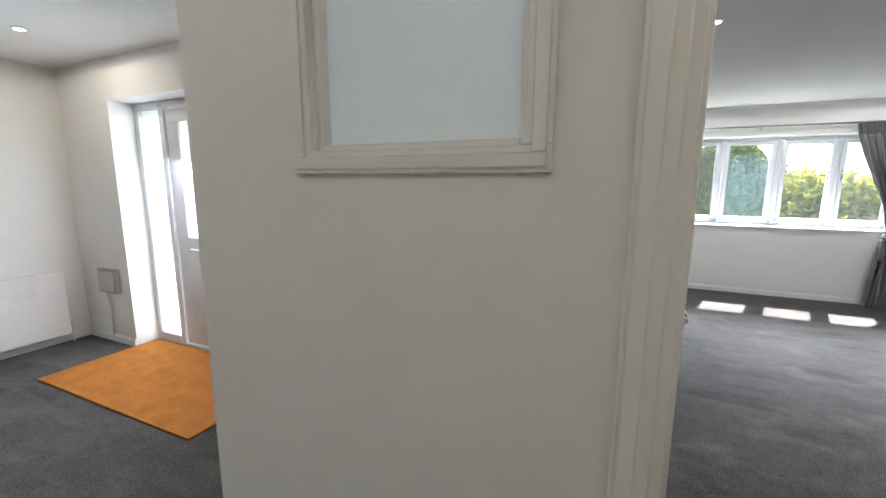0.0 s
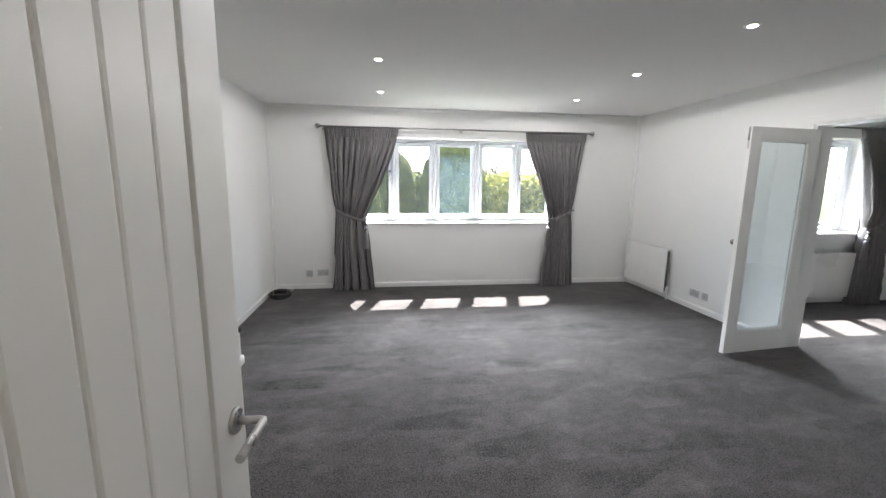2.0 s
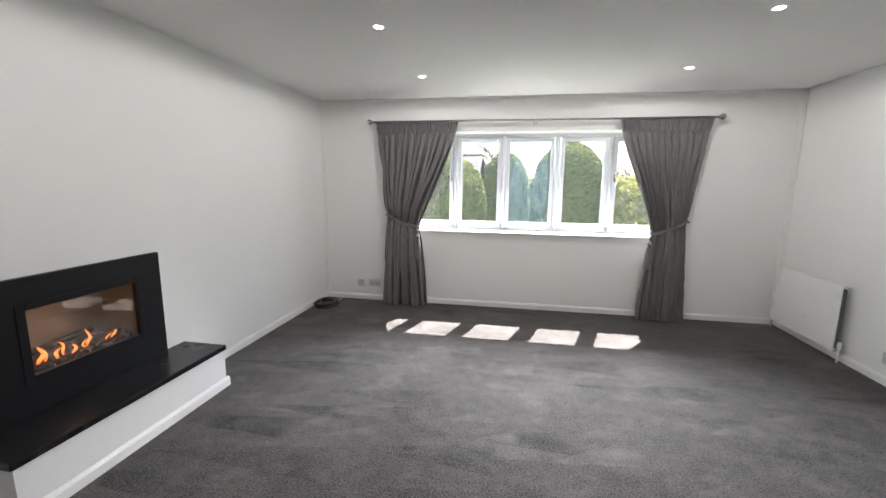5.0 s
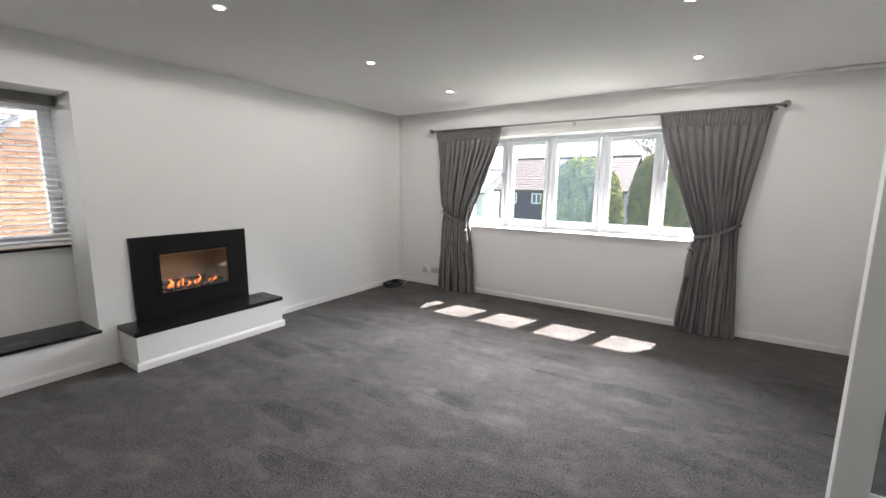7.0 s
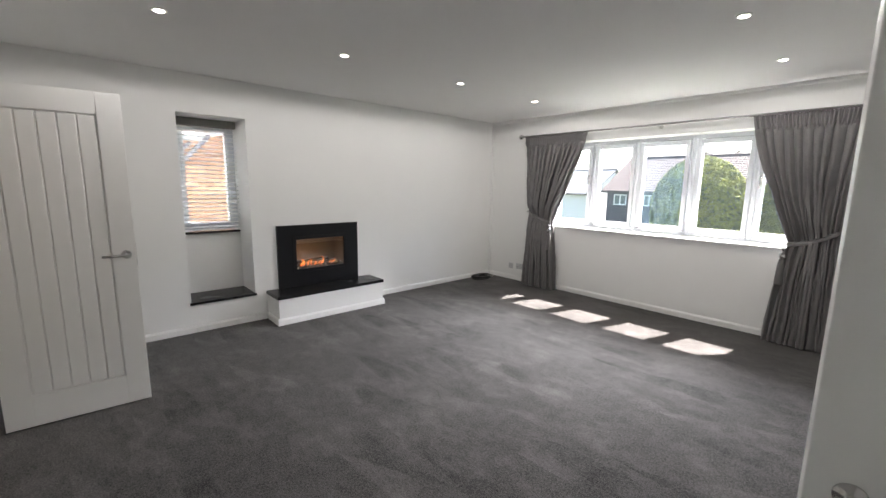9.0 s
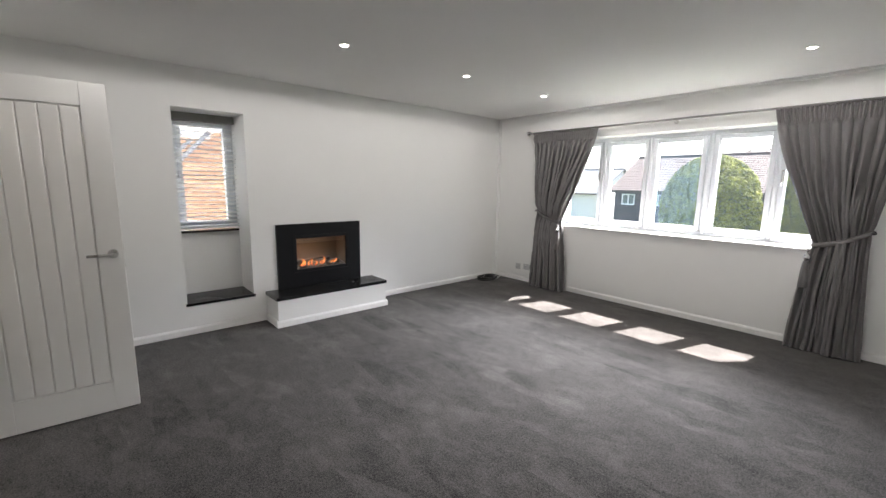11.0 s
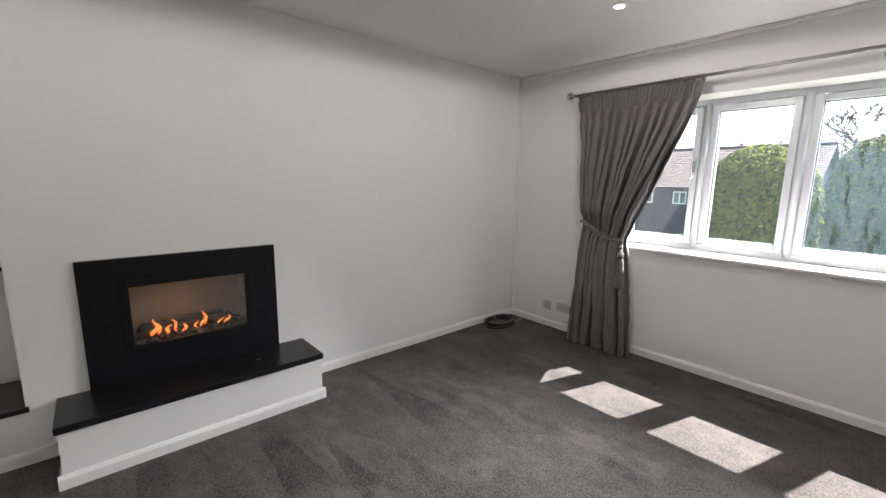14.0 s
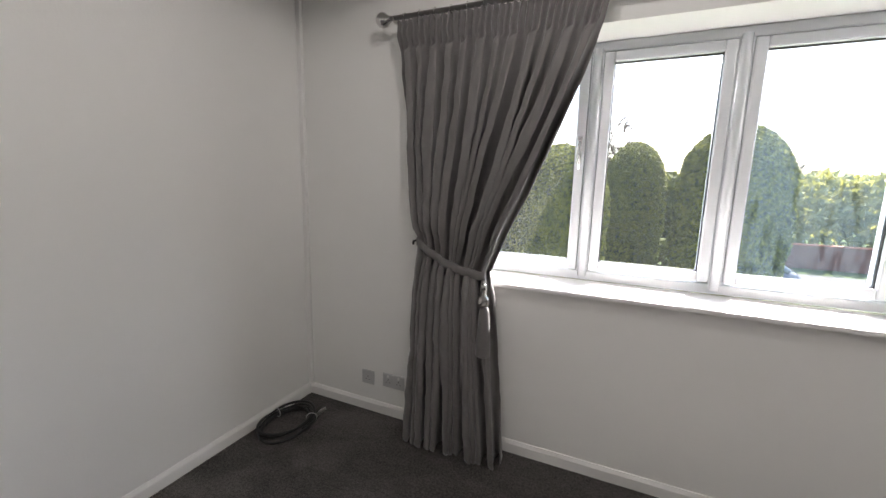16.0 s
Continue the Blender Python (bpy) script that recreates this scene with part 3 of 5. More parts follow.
# ---- curtains ----
def curtain(name, label, outer, inner, y, z_top=2.152, pleats=12, tie_z=1.03, seed=1, flare=0.0):
    """outer, inner: x of the two edges at the top, at the tie and at the hem."""
    rnd = random.Random(seed)
    cur = thing(name, label, "curtain", pose(outer[2], y, 0))
    nu, nv = pleats * 18, 90
    jit = [rnd.uniform(-0.55, 0.55) for _ in range(pleats + 2)]
    amp = [rnd.uniform(0.6, 1.35) for _ in range(pleats + 2)]
    head = 0.125
    bm = bmesh.new()
    grid = []
    for j in range(nv + 1):
        v = j / nv
        z = z_top * (1 - v) + 0.008 * v
        if z >= tie_z:
            f = ((z_top - z) / (z_top - tie_z))
            o = outer[0] + (outer[1] - outer[0]) * f ** 1.1
            n = inner[0] + (inner[1] - inner[0]) * f ** 1.28
        else:
            f = 1 - z / tie_z
            o = outer[1] + (outer[2] - outer[1]) * f
            n = inner[1] + (inner[2] - inner[1]) * f ** 0.8
        pinch = math.exp(-(((z - tie_z) / 0.10) ** 2))
        row = []
        for i in range(nu + 1):
            u = i / nu
            k = u * pleats
            c = int(k)
            blend = k - c
            jc, ac = jit[c] * (1 - blend) + jit[min(c + 1, pleats + 1)] * blend, amp[c] * (1 - blend) + amp[min(c + 1, pleats + 1)] * blend
            ac *= 0.3 + 0.7 * min(1.0, u / 0.16) if flare else 1.0
            ph = k + 0.22 * math.sin(2.3 * k + seed) * min(1, v * 3) + jc * 0.7 * min(1.0, v * 2) + 0.5 * min(1.0, v * 2.5) * noise.noise(Vector((k * 0.8, z * 1.7, seed)))
            wave = 1 - 2 * abs(math.sin(math.pi * ph)) ** 0.8
            if z > z_top - head:
                down = (z_top - z) / head
                wave = math.sin(2 * math.pi * (2.6 * k + 0.35 * jc)) * (0.75 + 0.5 * ac) - 0.6 * down + 2.2 * math.exp(-(((down - 0.9) / 0.13) ** 2))
                a = 0.011
            else:
                a = (0.02 + 0.046 * min(1, (z_top - head - z) * 2.2)) * ac * (1 - 0.5 * pinch) + (0.012 * (1 - z / tie_z) if z < tie_z else 0)
            fine = 0.008 * math.sin(2 * math.pi * ph * 2 + 3 * z + seed) * min(1, v * 4)
            sag = -0.05 * math.sin(math.pi * min(1.0, max(0.0, (z - tie_z) / (z_top - tie_z)))) * u * u if z > tie_z else 0.0
            x = o + (n - o) * u + 0.3 * a * math.sin(4 * math.pi * ph) * (0.6 if z < z_top - head else 0.2)
            yy = y + a * wave + fine + 0.018 * pinch + sag * 0.6
            tilt = (0.12 * (u - 0.5)) * pinch
            crease = 0.014 * noise.noise(Vector((x * 9, z * 12, seed))) + 0.007 * noise.noise(Vector((x * 26, z * 26, seed)))
            row.append(bm.verts.new((x - outer[2], yy - y + crease, max(z - tilt, 0.006))))
        grid.append(row)
    for a, b in zip(grid, grid[1:]):
        for i in range(nu):
            bm.faces.new((a[i], a[i + 1], b[i + 1], b[i])).smooth = True
    cloth = part("drape", bm, FABRIC, cur, "heavy grey pinch-pleat drape")
    sol = cloth.modifiers.new("thick", "SOLIDIFY")
    sol.thickness = 0.004
    # tie-back band
    bm = bmesh.new()
    ring = []
    xo, xi = outer[1] - outer[2], inner[1] - outer[2]
    for k in range(41):
        u = k / 40
        z = tie_z + 0.07 - 0.14 * u - 0.03 * math.sin(math.pi * u)
        x = xo + (xi - xo) * u
        yb = -0.024 - 0.012 * math.sin(math.pi * u) + 0.006 * math.sin(26 * u)
        ring.append([bm.verts.new((x, yb + dy, z + dz)) for dy, dz in ((0, 0.02), (-0.003, 0), (0, -0.02), (0.012, -0.019), (0.012, 0.019))])
    for a, b in zip(ring, ring[1:]):
        for k in range(5):
            bm.faces.new((a[k], a[(k + 1) % 5], b[(k + 1) % 5], b[k])).smooth = True
    bm.faces.new(ring[0]), bm.faces.new(ring[-1])
    part("tie_back", bm, FABRIC, cur, "grey fabric tie-back")
    s = 1 if xi > xo else -1
    bm = bmesh.new()
    lathe(bm, [(0.006, -0.034), (0.018, -0.032), (0.027, -0.018), (0.029, 0.0), (0.024, 0.016), (0.01, 0.026), (0.007, 0.05), (0.014, 0.055), (0.014, 0.075), (0.004, 0.08)], (xi + 0.012 * s, -0.06, 0.855))
    part("tassel_bead", bm, CHROME, cur, "polished metal tassel bead")
    bm = bmesh.new()
    lathe(bm, [(0.014, 0.0), (0.022, -0.02), (0.03, -0.1), (0.036, -0.24), (0.032, -0.245)], (xi + 0.016 * s, -0.055, 0.826), sides=26)
    for vtx in bm.verts:
        if vtx.co.z < 0.8:
            vtx.co.x += 0.002 * math.sin(vtx.index * 3.1)
    part("tassel", bm, FABRIC, cur, "long grey tassel fringe")
    bm = bmesh.new()
    tube(bm, [(xo - 0.01 * s, 0.115, 1.09), (xo - 0.012 * s, 0.02, 1.10), (xo - 0.014 * s, -0.03, 1.10), (xo - 0.004 * s, -0.05, 1.09)], 0.006, 8)
    lathe(bm, [(0.018, 0.0), (0.018, 0.006), (0.006, 0.008)], (xo - 0.01 * s, 0.105, 1.09), "y", 12)
    part("holdback_hook", bm, DARKMETAL, cur, "dark metal holdback hook")
    for k in range(pleats):
        x = outer[0] - outer[2] + (inner[0] - outer[0]) * (k + 0.5) / pleats
        bm = bmesh.new()
        tube(bm, [(x, 0.017 * math.cos(a), 2.163 + 0.017 * math.sin(a)) for a in (2 * math.pi * q / 10 for q in range(11))], 0.002, 5, cap=False)
        part("ring", bm, CHROME, cur)
    return cur


curtain("curtain", "grey pinch-pleat curtain tied back beside the window", (0.04, 0.165, 0.10), (0.99, 0.53, 0.63), 6.655, seed=3)
curtain("curtain", "grey pinch-pleat curtain tied back near the radiator", (3.60, 3.45, 3.52), (2.715, 3.10, 3.0), 6.655, seed=8, flare=1.0)


def curtain_pole(x0, x1, y, z, wall_y, mid):
    pole = thing("curtain_pole", "slim brushed steel curtain pole with ball ends", "curtain pole", pose(x0, y, z))
    bm = bmesh.new()
    tube(bm, [(0, 0, 0), (x1 - x0, 0, 0)], 0.0115, 14)
    part("pole", bm, POLESTEEL, pole)
    for x, s in ((0, -1), (x1 - x0, 1)):
        bm = bmesh.new()
        lathe(bm, [(0.013, 0), (0.016, 0.004 * s), (0.014, 0.012 * s), (0.022, 0.018 * s), (0.033, 0.032 * s), (0.036, 0.046 * s), (0.031, 0.062 * s), (0.018, 0.074 * s), (0.004, 0.079 * s)], (x, 0, 0), "x")
        part("finial", bm, CHROME, pole, "polished ball finial")
    for x in (0.02, mid - x0, x1 - x0 - 0.02):
        bm = bmesh.new()
        tube(bm, [(x, 0, -0.014), (x, wall_y - y - 0.006, -0.014)], 0.007, 8)
        lathe(bm, [(0.022, -0.007), (0.022, -0.001)], (x, wall_y - y, -0.014), "y", 14)
        tube(bm, [(x, 0.016 * math.cos(a), 0.016 * math.sin(a)) for a in (math.pi + math.pi * q / 8 for q in range(9))], 0.004, 6)
        part("bracket", bm, STEEL, pole)


curtain_pole(0.0, 3.635, 6.655, 2.163, BACK, 1.84)

# ---- spotlights ----
def downlight(x, y, watts, color=(1.0, 0.985, 0.955)):
    d = thing("downlight", "small recessed white ceiling spotlight, switched on", "spotlight", pose(x, y, HIGH), "ceiling spotlights")
    bm = bmesh.new()
    prof = [(0.028, -0.002), (0.03, -0.006), (0.04, -0.006), (0.043, -0.001)]
    lathe(bm, prof, (0, 0, 0), "z", 24)
    part("bezel", bm, PLASTIC, d, "white round bezel")
    bm = bmesh.new()
    lathe(bm, [(0.002, -0.0095), (0.02, -0.009), (0.026, -0.007), (0.027, -0.0065)], (0, 0, 0), "z", 20)
    part("bulb", bm, SPOT, d, "glowing lamp face")
    lamp = new("downlight_lamp", bpy.data.lights.new("downlight_lamp", "SPOT"))
    lamp.data.energy, lamp.data.spot_size, lamp.data.spot_blend, lamp.data.shadow_soft_size, lamp.data.color = watts, radians(177.5), 0.12, 0.02, color
    lamp.matrix_world = look((x, y, HIGH - 0.026), (x, y, 0))


for x, y in ((0.77, 2.19), (0.77, 3.37), (0.77, 4.61), (0.77, 5.82), (3.03, 3.5), (3.03, 4.66), (3.03, 5.83)):
    downlight(x, y, SPOT_WATTS)
# first three are unseen spots added to brighten the hall; the last is real
for x, y in ((-1.7, 0.2), (0.2, -0.7), (1.6, -0.1), (-3.31, 1.7)):
    downlight(x, y, HALL_WATTS, (1.0, 0.86, 0.68))

# ---- fireplace ----
def fireplace():
    hearth = thing("hearth", "low white plinth hearth with a black slate top", "hearth", pose(LEFT, 3.81, 0))
    o = Vector((-LEFT, -3.81, 0))
    def P(name, mat_, label, *rows, bevel=0.0, parent=hearth):
        bm = boxes(*rows, bevel=bevel)
        bmesh.ops.translate(bm, verts=bm.verts, vec=o)
        return part(name, bm, mat_, parent, label)
    P("plinth", WALL, "white plastered plinth", (LEFT + 0.001, -0.362, 3.177, 4.438, 0.0, 0.27))
    P("slab", SLATE, "polished black slate slab", (LEFT + 0.001, -0.354, 3.166, 4.45, 0.271, 0.307), bevel=0.004)
    fire = thing("fireplace", "inset gas fire with black steel surround, alight", "fireplace", pose(LEFT, 3.79, 0.307))
    o = Vector((-LEFT, -3.79, -0.307))
    bm = bmesh.new()
    ring = [[bm.verts.new(Vector((x, y, z)) + o) for y, z in row] for x in (LEFT + 0.001, LEFT + 0.03) for row in (((3.30, 0.308), (4.278, 0.308), (4.278, 1.0), (3.30, 1.0)), ((3.475, 0.478), (4.115, 0.478), (4.115, 0.862), (3.475, 0.862)))]
    for k in range(4):
        q = (k + 1) % 4
        for a, b in ((0, 1), (2, 3), (0, 2), (1, 3)):
            bm.faces.new((ring[a][k], ring[a][q], ring[b][q], ring[b][k]))
    part("surround", bm, BLACK, fire, "matt black steel surround")
    P("bezel", BLACK, "dark metal glazing bezel", (LEFT + 0.006, LEFT + 0.034, 3.462, 3.506, 0.468, 0.872), (LEFT + 0.006, LEFT + 0.034, 4.09, 4.128, 0.468, 0.872), (LEFT + 0.006, LEFT + 0.034, 3.506, 4.09, 0.468, 0.502), (LEFT + 0.006, LEFT + 0.034, 3.506, 4.09, 0.838, 0.872), bevel=0.004, parent=fire)
    P("firebox", FIREBRICK, "warm buff firebox lining", (-0.99, -0.97, 3.465, 4.125, 0.467, 0.878), (-0.97, LEFT, 3.464, 3.474, 0.467, 0.878), (-0.97, LEFT, 4.116, 4.126, 0.467, 0.878), (-0.97, LEFT, 3.475, 4.115, 0.467, 0.475), (-0.97, LEFT, 3.475, 4.115, 0.87, 0.878), parent=fire)
    pane = P("glass", FIREGLASS, "clear fire glass", (LEFT + 0.008, LEFT + 0.012, 3.48, 4.11, 0.48, 0.86), parent=fire)
    pane.visible_shadow = False
    rnd = random.Random(5)
    bm = bmesh.new()
    for k in range(90):
        x, y = rnd.uniform(-0.95, -0.715), rnd.uniform(3.49, 4.1)
        r = rnd.uniform(0.012, 0.03)
        m = bmesh.ops.create_icosphere(bm, subdivisions=1, radius=r, matrix=Matrix.Translation((x + 0.7, y - 3.79, 0.49 - 0.307 + rnd.uniform(-0.005, 0.02))))
        for v in m["verts"]:
            v.co += Vector((rnd.uniform(-1, 1), rnd.uniform(-1, 1), rnd.uniform(-1, 1))) * r * 0.3
    tagged(part("ember_bed", bm, COAL, fire, "bed of dark ceramic coals"), kind="stuff")
    for (x0, y0, x1, y1, z, r) in ((-0.79, 3.53, -0.85, 3.86, 0.515, 0.022), (-0.88, 3.75, -0.77, 4.05, 0.52, 0.02), (-0.91, 3.55, -0.93, 4.0, 0.53, 0.024), (-0.75, 3.86, -0.8, 4.07, 0.508, 0.018)):
        bm = bmesh.new()
        pts = [Vector((x0, y0, z)).lerp(Vector((x1, y1, z + 0.02)), q / 6) + Vector((-LEFT, -3.79, -0.307 + 0.006 * math.sin(3 * q))) for q in range(7)]
        tube(bm, pts, [r * (0.85 + 0.15 * math.sin(2.1 * q)) for q in range(7)], 9)
        part("log", bm, COAL, fire, "charred ceramic log")
    for (y, h, w, lean) in ((3.60, 0.08, 0.034, 0.02), (3.63, 0.13, 0.03, -0.02), (3.66, 0.075, 0.028, 0.03), (3.72, 0.12, 0.022, -0.03), (3.75, 0.07, 0.026, 0.01), (3.815, 0.06, 0.016, 0.01), (3.85, 0.09, 0.024, 0.02), (3.875, 0.14, 0.018, -0.01), (3.94, 0.05, 0.014, 0.02), (3.98, 0.065, 0.02, 0.03)):
        bm = bmesh.new()
        n = 9
        x = -0.77 + rnd.uniform(-0.025, 0.025)
        pts = [Vector((x - LEFT + 0.008 * math.sin(4 * q / n + y * 30), y - 3.79 + lean * (q / n) ** 1.4 + 0.009 * math.sin(6 * q / n + y * 50), 0.515 - 0.307 + 0.72 * h * q / n)) for q in range(n + 1)]
        tube(bm, pts, [max(w * 0.36 * math.sin(math.pi * (0.16 + 0.84 * q / n)) ** 0.8, 0.0015) for q in range(n + 1)], 8)
        for v in bm.verts:
            v.co.x = (v.co.x - (x - LEFT)) * 0.45 + (x - LEFT)
        part("flame", bm, FLAME, fire, "small orange gas flame")


FIREBRICK = mat("firebox_lining", (0.30, 0.245, 0.185), 0.7, grain=0.12, scale=12, bump=0.1)
FIREGLASS = glass_mat("fire_glass", tint=(0.88, 0.84, 0.78), gleam=0.11)
COAL = mat("charred_ceramic", (0.06, 0.045, 0.035), 0.9, grain=0.5, scale=40, bump=0.4, bump_scale=50)
FLAME = bpy.data.materials.new("flame")
FLAME.use_nodes = True
_n, _l = FLAME.node_tree.nodes, FLAME.node_tree.links
_b = _n["Principled BSDF"]
_t, _s, _r = _n.new("ShaderNodeTexCoord"), _n.new("ShaderNodeSeparateXYZ"), _n.new("ShaderNodeValToRGB")
_l.new(_t.outputs["Generated"], _s.inputs[0]), _l.new(_s.outputs["Z"], _r.inputs[0])
_r.color_ramp.elements[0].color, _r.color_ramp.elements[1].color = (1.0, 0.12, 0.015, 1), (1.0, 0.17, 0.025, 1)
_e = _r.color_ramp.elements.new(0.5)
_e.color = (1.0, 0.36, 0.09, 1)
_b.inputs["Base Color"].default_value = (0.02, 0.01, 0.0, 1)
_l.new(_r.outputs[0], _b.inputs["Emission Color"])
_b.inputs["Emission Strength"].default_value = FLAME_GLOW
fireplace()
glow = new("fire_glow", bpy.data.lights.new("fire_glow", "POINT"))
glow.data.energy, glow.data.color, glow.data.shadow_soft_size = FIRE_WATTS, (1.0, 0.66, 0.4), 0.05
glow.location = (-0.78, 3.75, 0.66)

# ---- niche ----
shelf = tagged(part("slate_shelf", boxes((-1.10, LEFT + 0.014, NY0 - 0.012, NY1 + 0.012, NZ0 - 0.0, NZ0 + 0.025)), SLATE), "black slate shelf at the foot of the niche", "shelf")
structure("niche_base", boxes((-1.10, LEFT, NY0, NY1, NZ0 - 0.03, NZ0)), WALL, "white plaster base of the niche", "wall")
nw = tagged(new("window_2"), "narrow white window in the niche", "window", kind="structure")
for r in ((-1.22, -1.15, NY0, NY1, 0.945, 1.0), (-1.22, -1.15, NY0, NY1, 2.02, NZ1), (-1.22, -1.15, NY0, NY0 + 0.03, 1.0, 2.02), (-1.22, -1.15, NY1 - 0.05, NY1, 1.0, 2.02)):
    part("window_frame", boxes(r, bevel=0.006), UPVC, nw)
sash = part("sash", boxes((-1.21, -1.138, NY0 + 0.03, NY0 + 0.06, 1.0, 2.02), (-1.21, -1.138, NY1 - 0.09, NY1 - 0.05, 1.0, 2.02), (-1.21, -1.138, NY0 + 0.06, NY1 - 0.09, 1.0, 1.04), (-1.21, -1.138, NY0 + 0.06, NY1 - 0.09, 1.98, 2.02), bevel=0.006), UPVC, nw)
pane = part("pane", boxes((-1.186, -1.18, NY0 + 0.05, NY1 - 0.08, 1.03, 1.99)), GLASS, sash, "clear glass pane")
pane.visible_shadow = False
bm = bmesh.new()
box(bm, -1.138, -1.128, NY0 + 0.036, NY0 + 0.056, 1.42, 1.54, bevel=0.003)
tube(bm, [(-1.13, NY0 + 0.046, 1.5), (-1.10, NY0 + 0.046, 1.5), (-1.098, NY0 + 0.046, 1.38)], 0.007, 8)
part("handle", bm, CHROME, sash, "chrome window handle")
part("window_sill", boxes((-1.15, -1.085, NY0 + 0.002, NY1 - 0.002, 0.923, 0.943), bevel=0.003), SLATE, nw, "dark slate tile sill")


def blind():
    b = thing("venetian_blind", "white slatted blind with a grey headrail, lowered and open", "blind", pose(-1.03, (NY0 + NY1) / 2, 0.95))
    o = Vector((1.09, -(NY0 + NY1) / 2, -0.95))
    def P(name, bm, m, label=""):
        bmesh.ops.translate(bm, verts=bm.verts, vec=o)
        return part(name, bm, m, b, label)
    y0, y1 = NY0 + 0.012, NY1 - 0.012
    P("headrail", boxes((-1.125, -1.055, y0, y1, 2.014, 2.086), bevel=0.004), VALANCE, "grey fabric-wrapped headrail")
    n = 25
    for k in range(n):
        z = 1.0 + (2.0 - 1.0) * k / (n - 1)
        bm = bmesh.new()
        rows = []
        for i in range(5):
            q = i / 4
            rows.append([bm.verts.new((-1.113 + 0.046 * q, y, z + 0.0035 * math.sin(math.pi * q) + 0.009 * (0.5 - q) + dz)) for y in (y0, y1) for dz in (0, 0.0016)])
        for a, c in zip(rows, rows[1:]):
            bm.faces.new((a[0], a[2], c[2], c[0])), bm.faces.new((a[1], c[1], c[3], a[3])), bm.faces.new((a[0], c[0], c[1], a[1])), bm.faces.new((a[2], a[3], c[3], c[2]))
        for a in (rows[0], rows[-1]):
            bm.faces.new((a[0], a[1], a[3], a[2]))
        P("slat", bm, SLAT)
    P("bottom_rail", boxes((-1.115, -1.065, y0, y1, 0.96, 0.976), bevel=0.004), SLAT)
    for y in (y0 + 0.09, y1 - 0.09):
        bm = bmesh.new()
        for x in (-1.117, -1.063):
            tube(bm, [(x, y, 0.97), (x, y, 2.014)], 0.0012, 5)
        P("ladder_cord", bm, SLAT)
    bm = bmesh.new()
    tube(bm, [(-1.052, y1 - 0.04, 2.014), (-1.05, y1 - 0.04, 1.45)], 0.0015, 5)
    lathe(bm, [(0.003, 0.0), (0.006, -0.01), (0.008, -0.04), (0.003, -0.045)], (-1.05, y1 - 0.04, 1.45), "z", 10)
    P("pull_cord", bm, GREYPL, "cord with a small grey toggle")
    bm = bmesh.new()
    tube(bm, [(-1.052, y0 + 0.05, 2.014), (-1.05, y0 + 0.05, 1.52)], 0.0015, 5)
    lathe(bm, [(0.003, 0.0), (0.006, -0.01), (0.008, -0.04), (0.003, -0.045)], (-1.05, y0 + 0.05, 1.52), "z", 10)
    P("pull_cord", bm, GREYPL, "cord with a small grey toggle")


VALANCE = mat("grey_valance", (0.2, 0.195, 0.18), 0.7, grain=0.08, scale=30)
SLAT = mat("white_slat", (0.82, 0.82, 0.81), 0.4, grain=0.01)
blind()

# ---- doors ----
def lever_handle(parent, x, y, z, side, way):
    """A lever on a round rose, on the face at x; side: +1 or -1 out of the face; way: the lever's direction along y."""
    bm = bmesh.new()
    lathe(bm, [(0.027, 0.0), (0.027, 0.006 * side), (0.024, 0.009 * side)], (x, y, z), "x", 22)
    part("rose", bm, STEEL, parent, "round steel rose")
    bm = bmesh.new()
    pts = [(x + 0.006 * side, y, z), (x + 0.052 * side, y, z), (x + 0.057 * side, y + 0.002 * way, z), (x + 0.059 * side, y + 0.007 * way, z), (x + 0.059 * side, y + 0.12 * way, z)]
    tube(bm, pts, 0.0085, 14)
    part("lever", bm, STEEL, parent, "mitred satin steel lever")


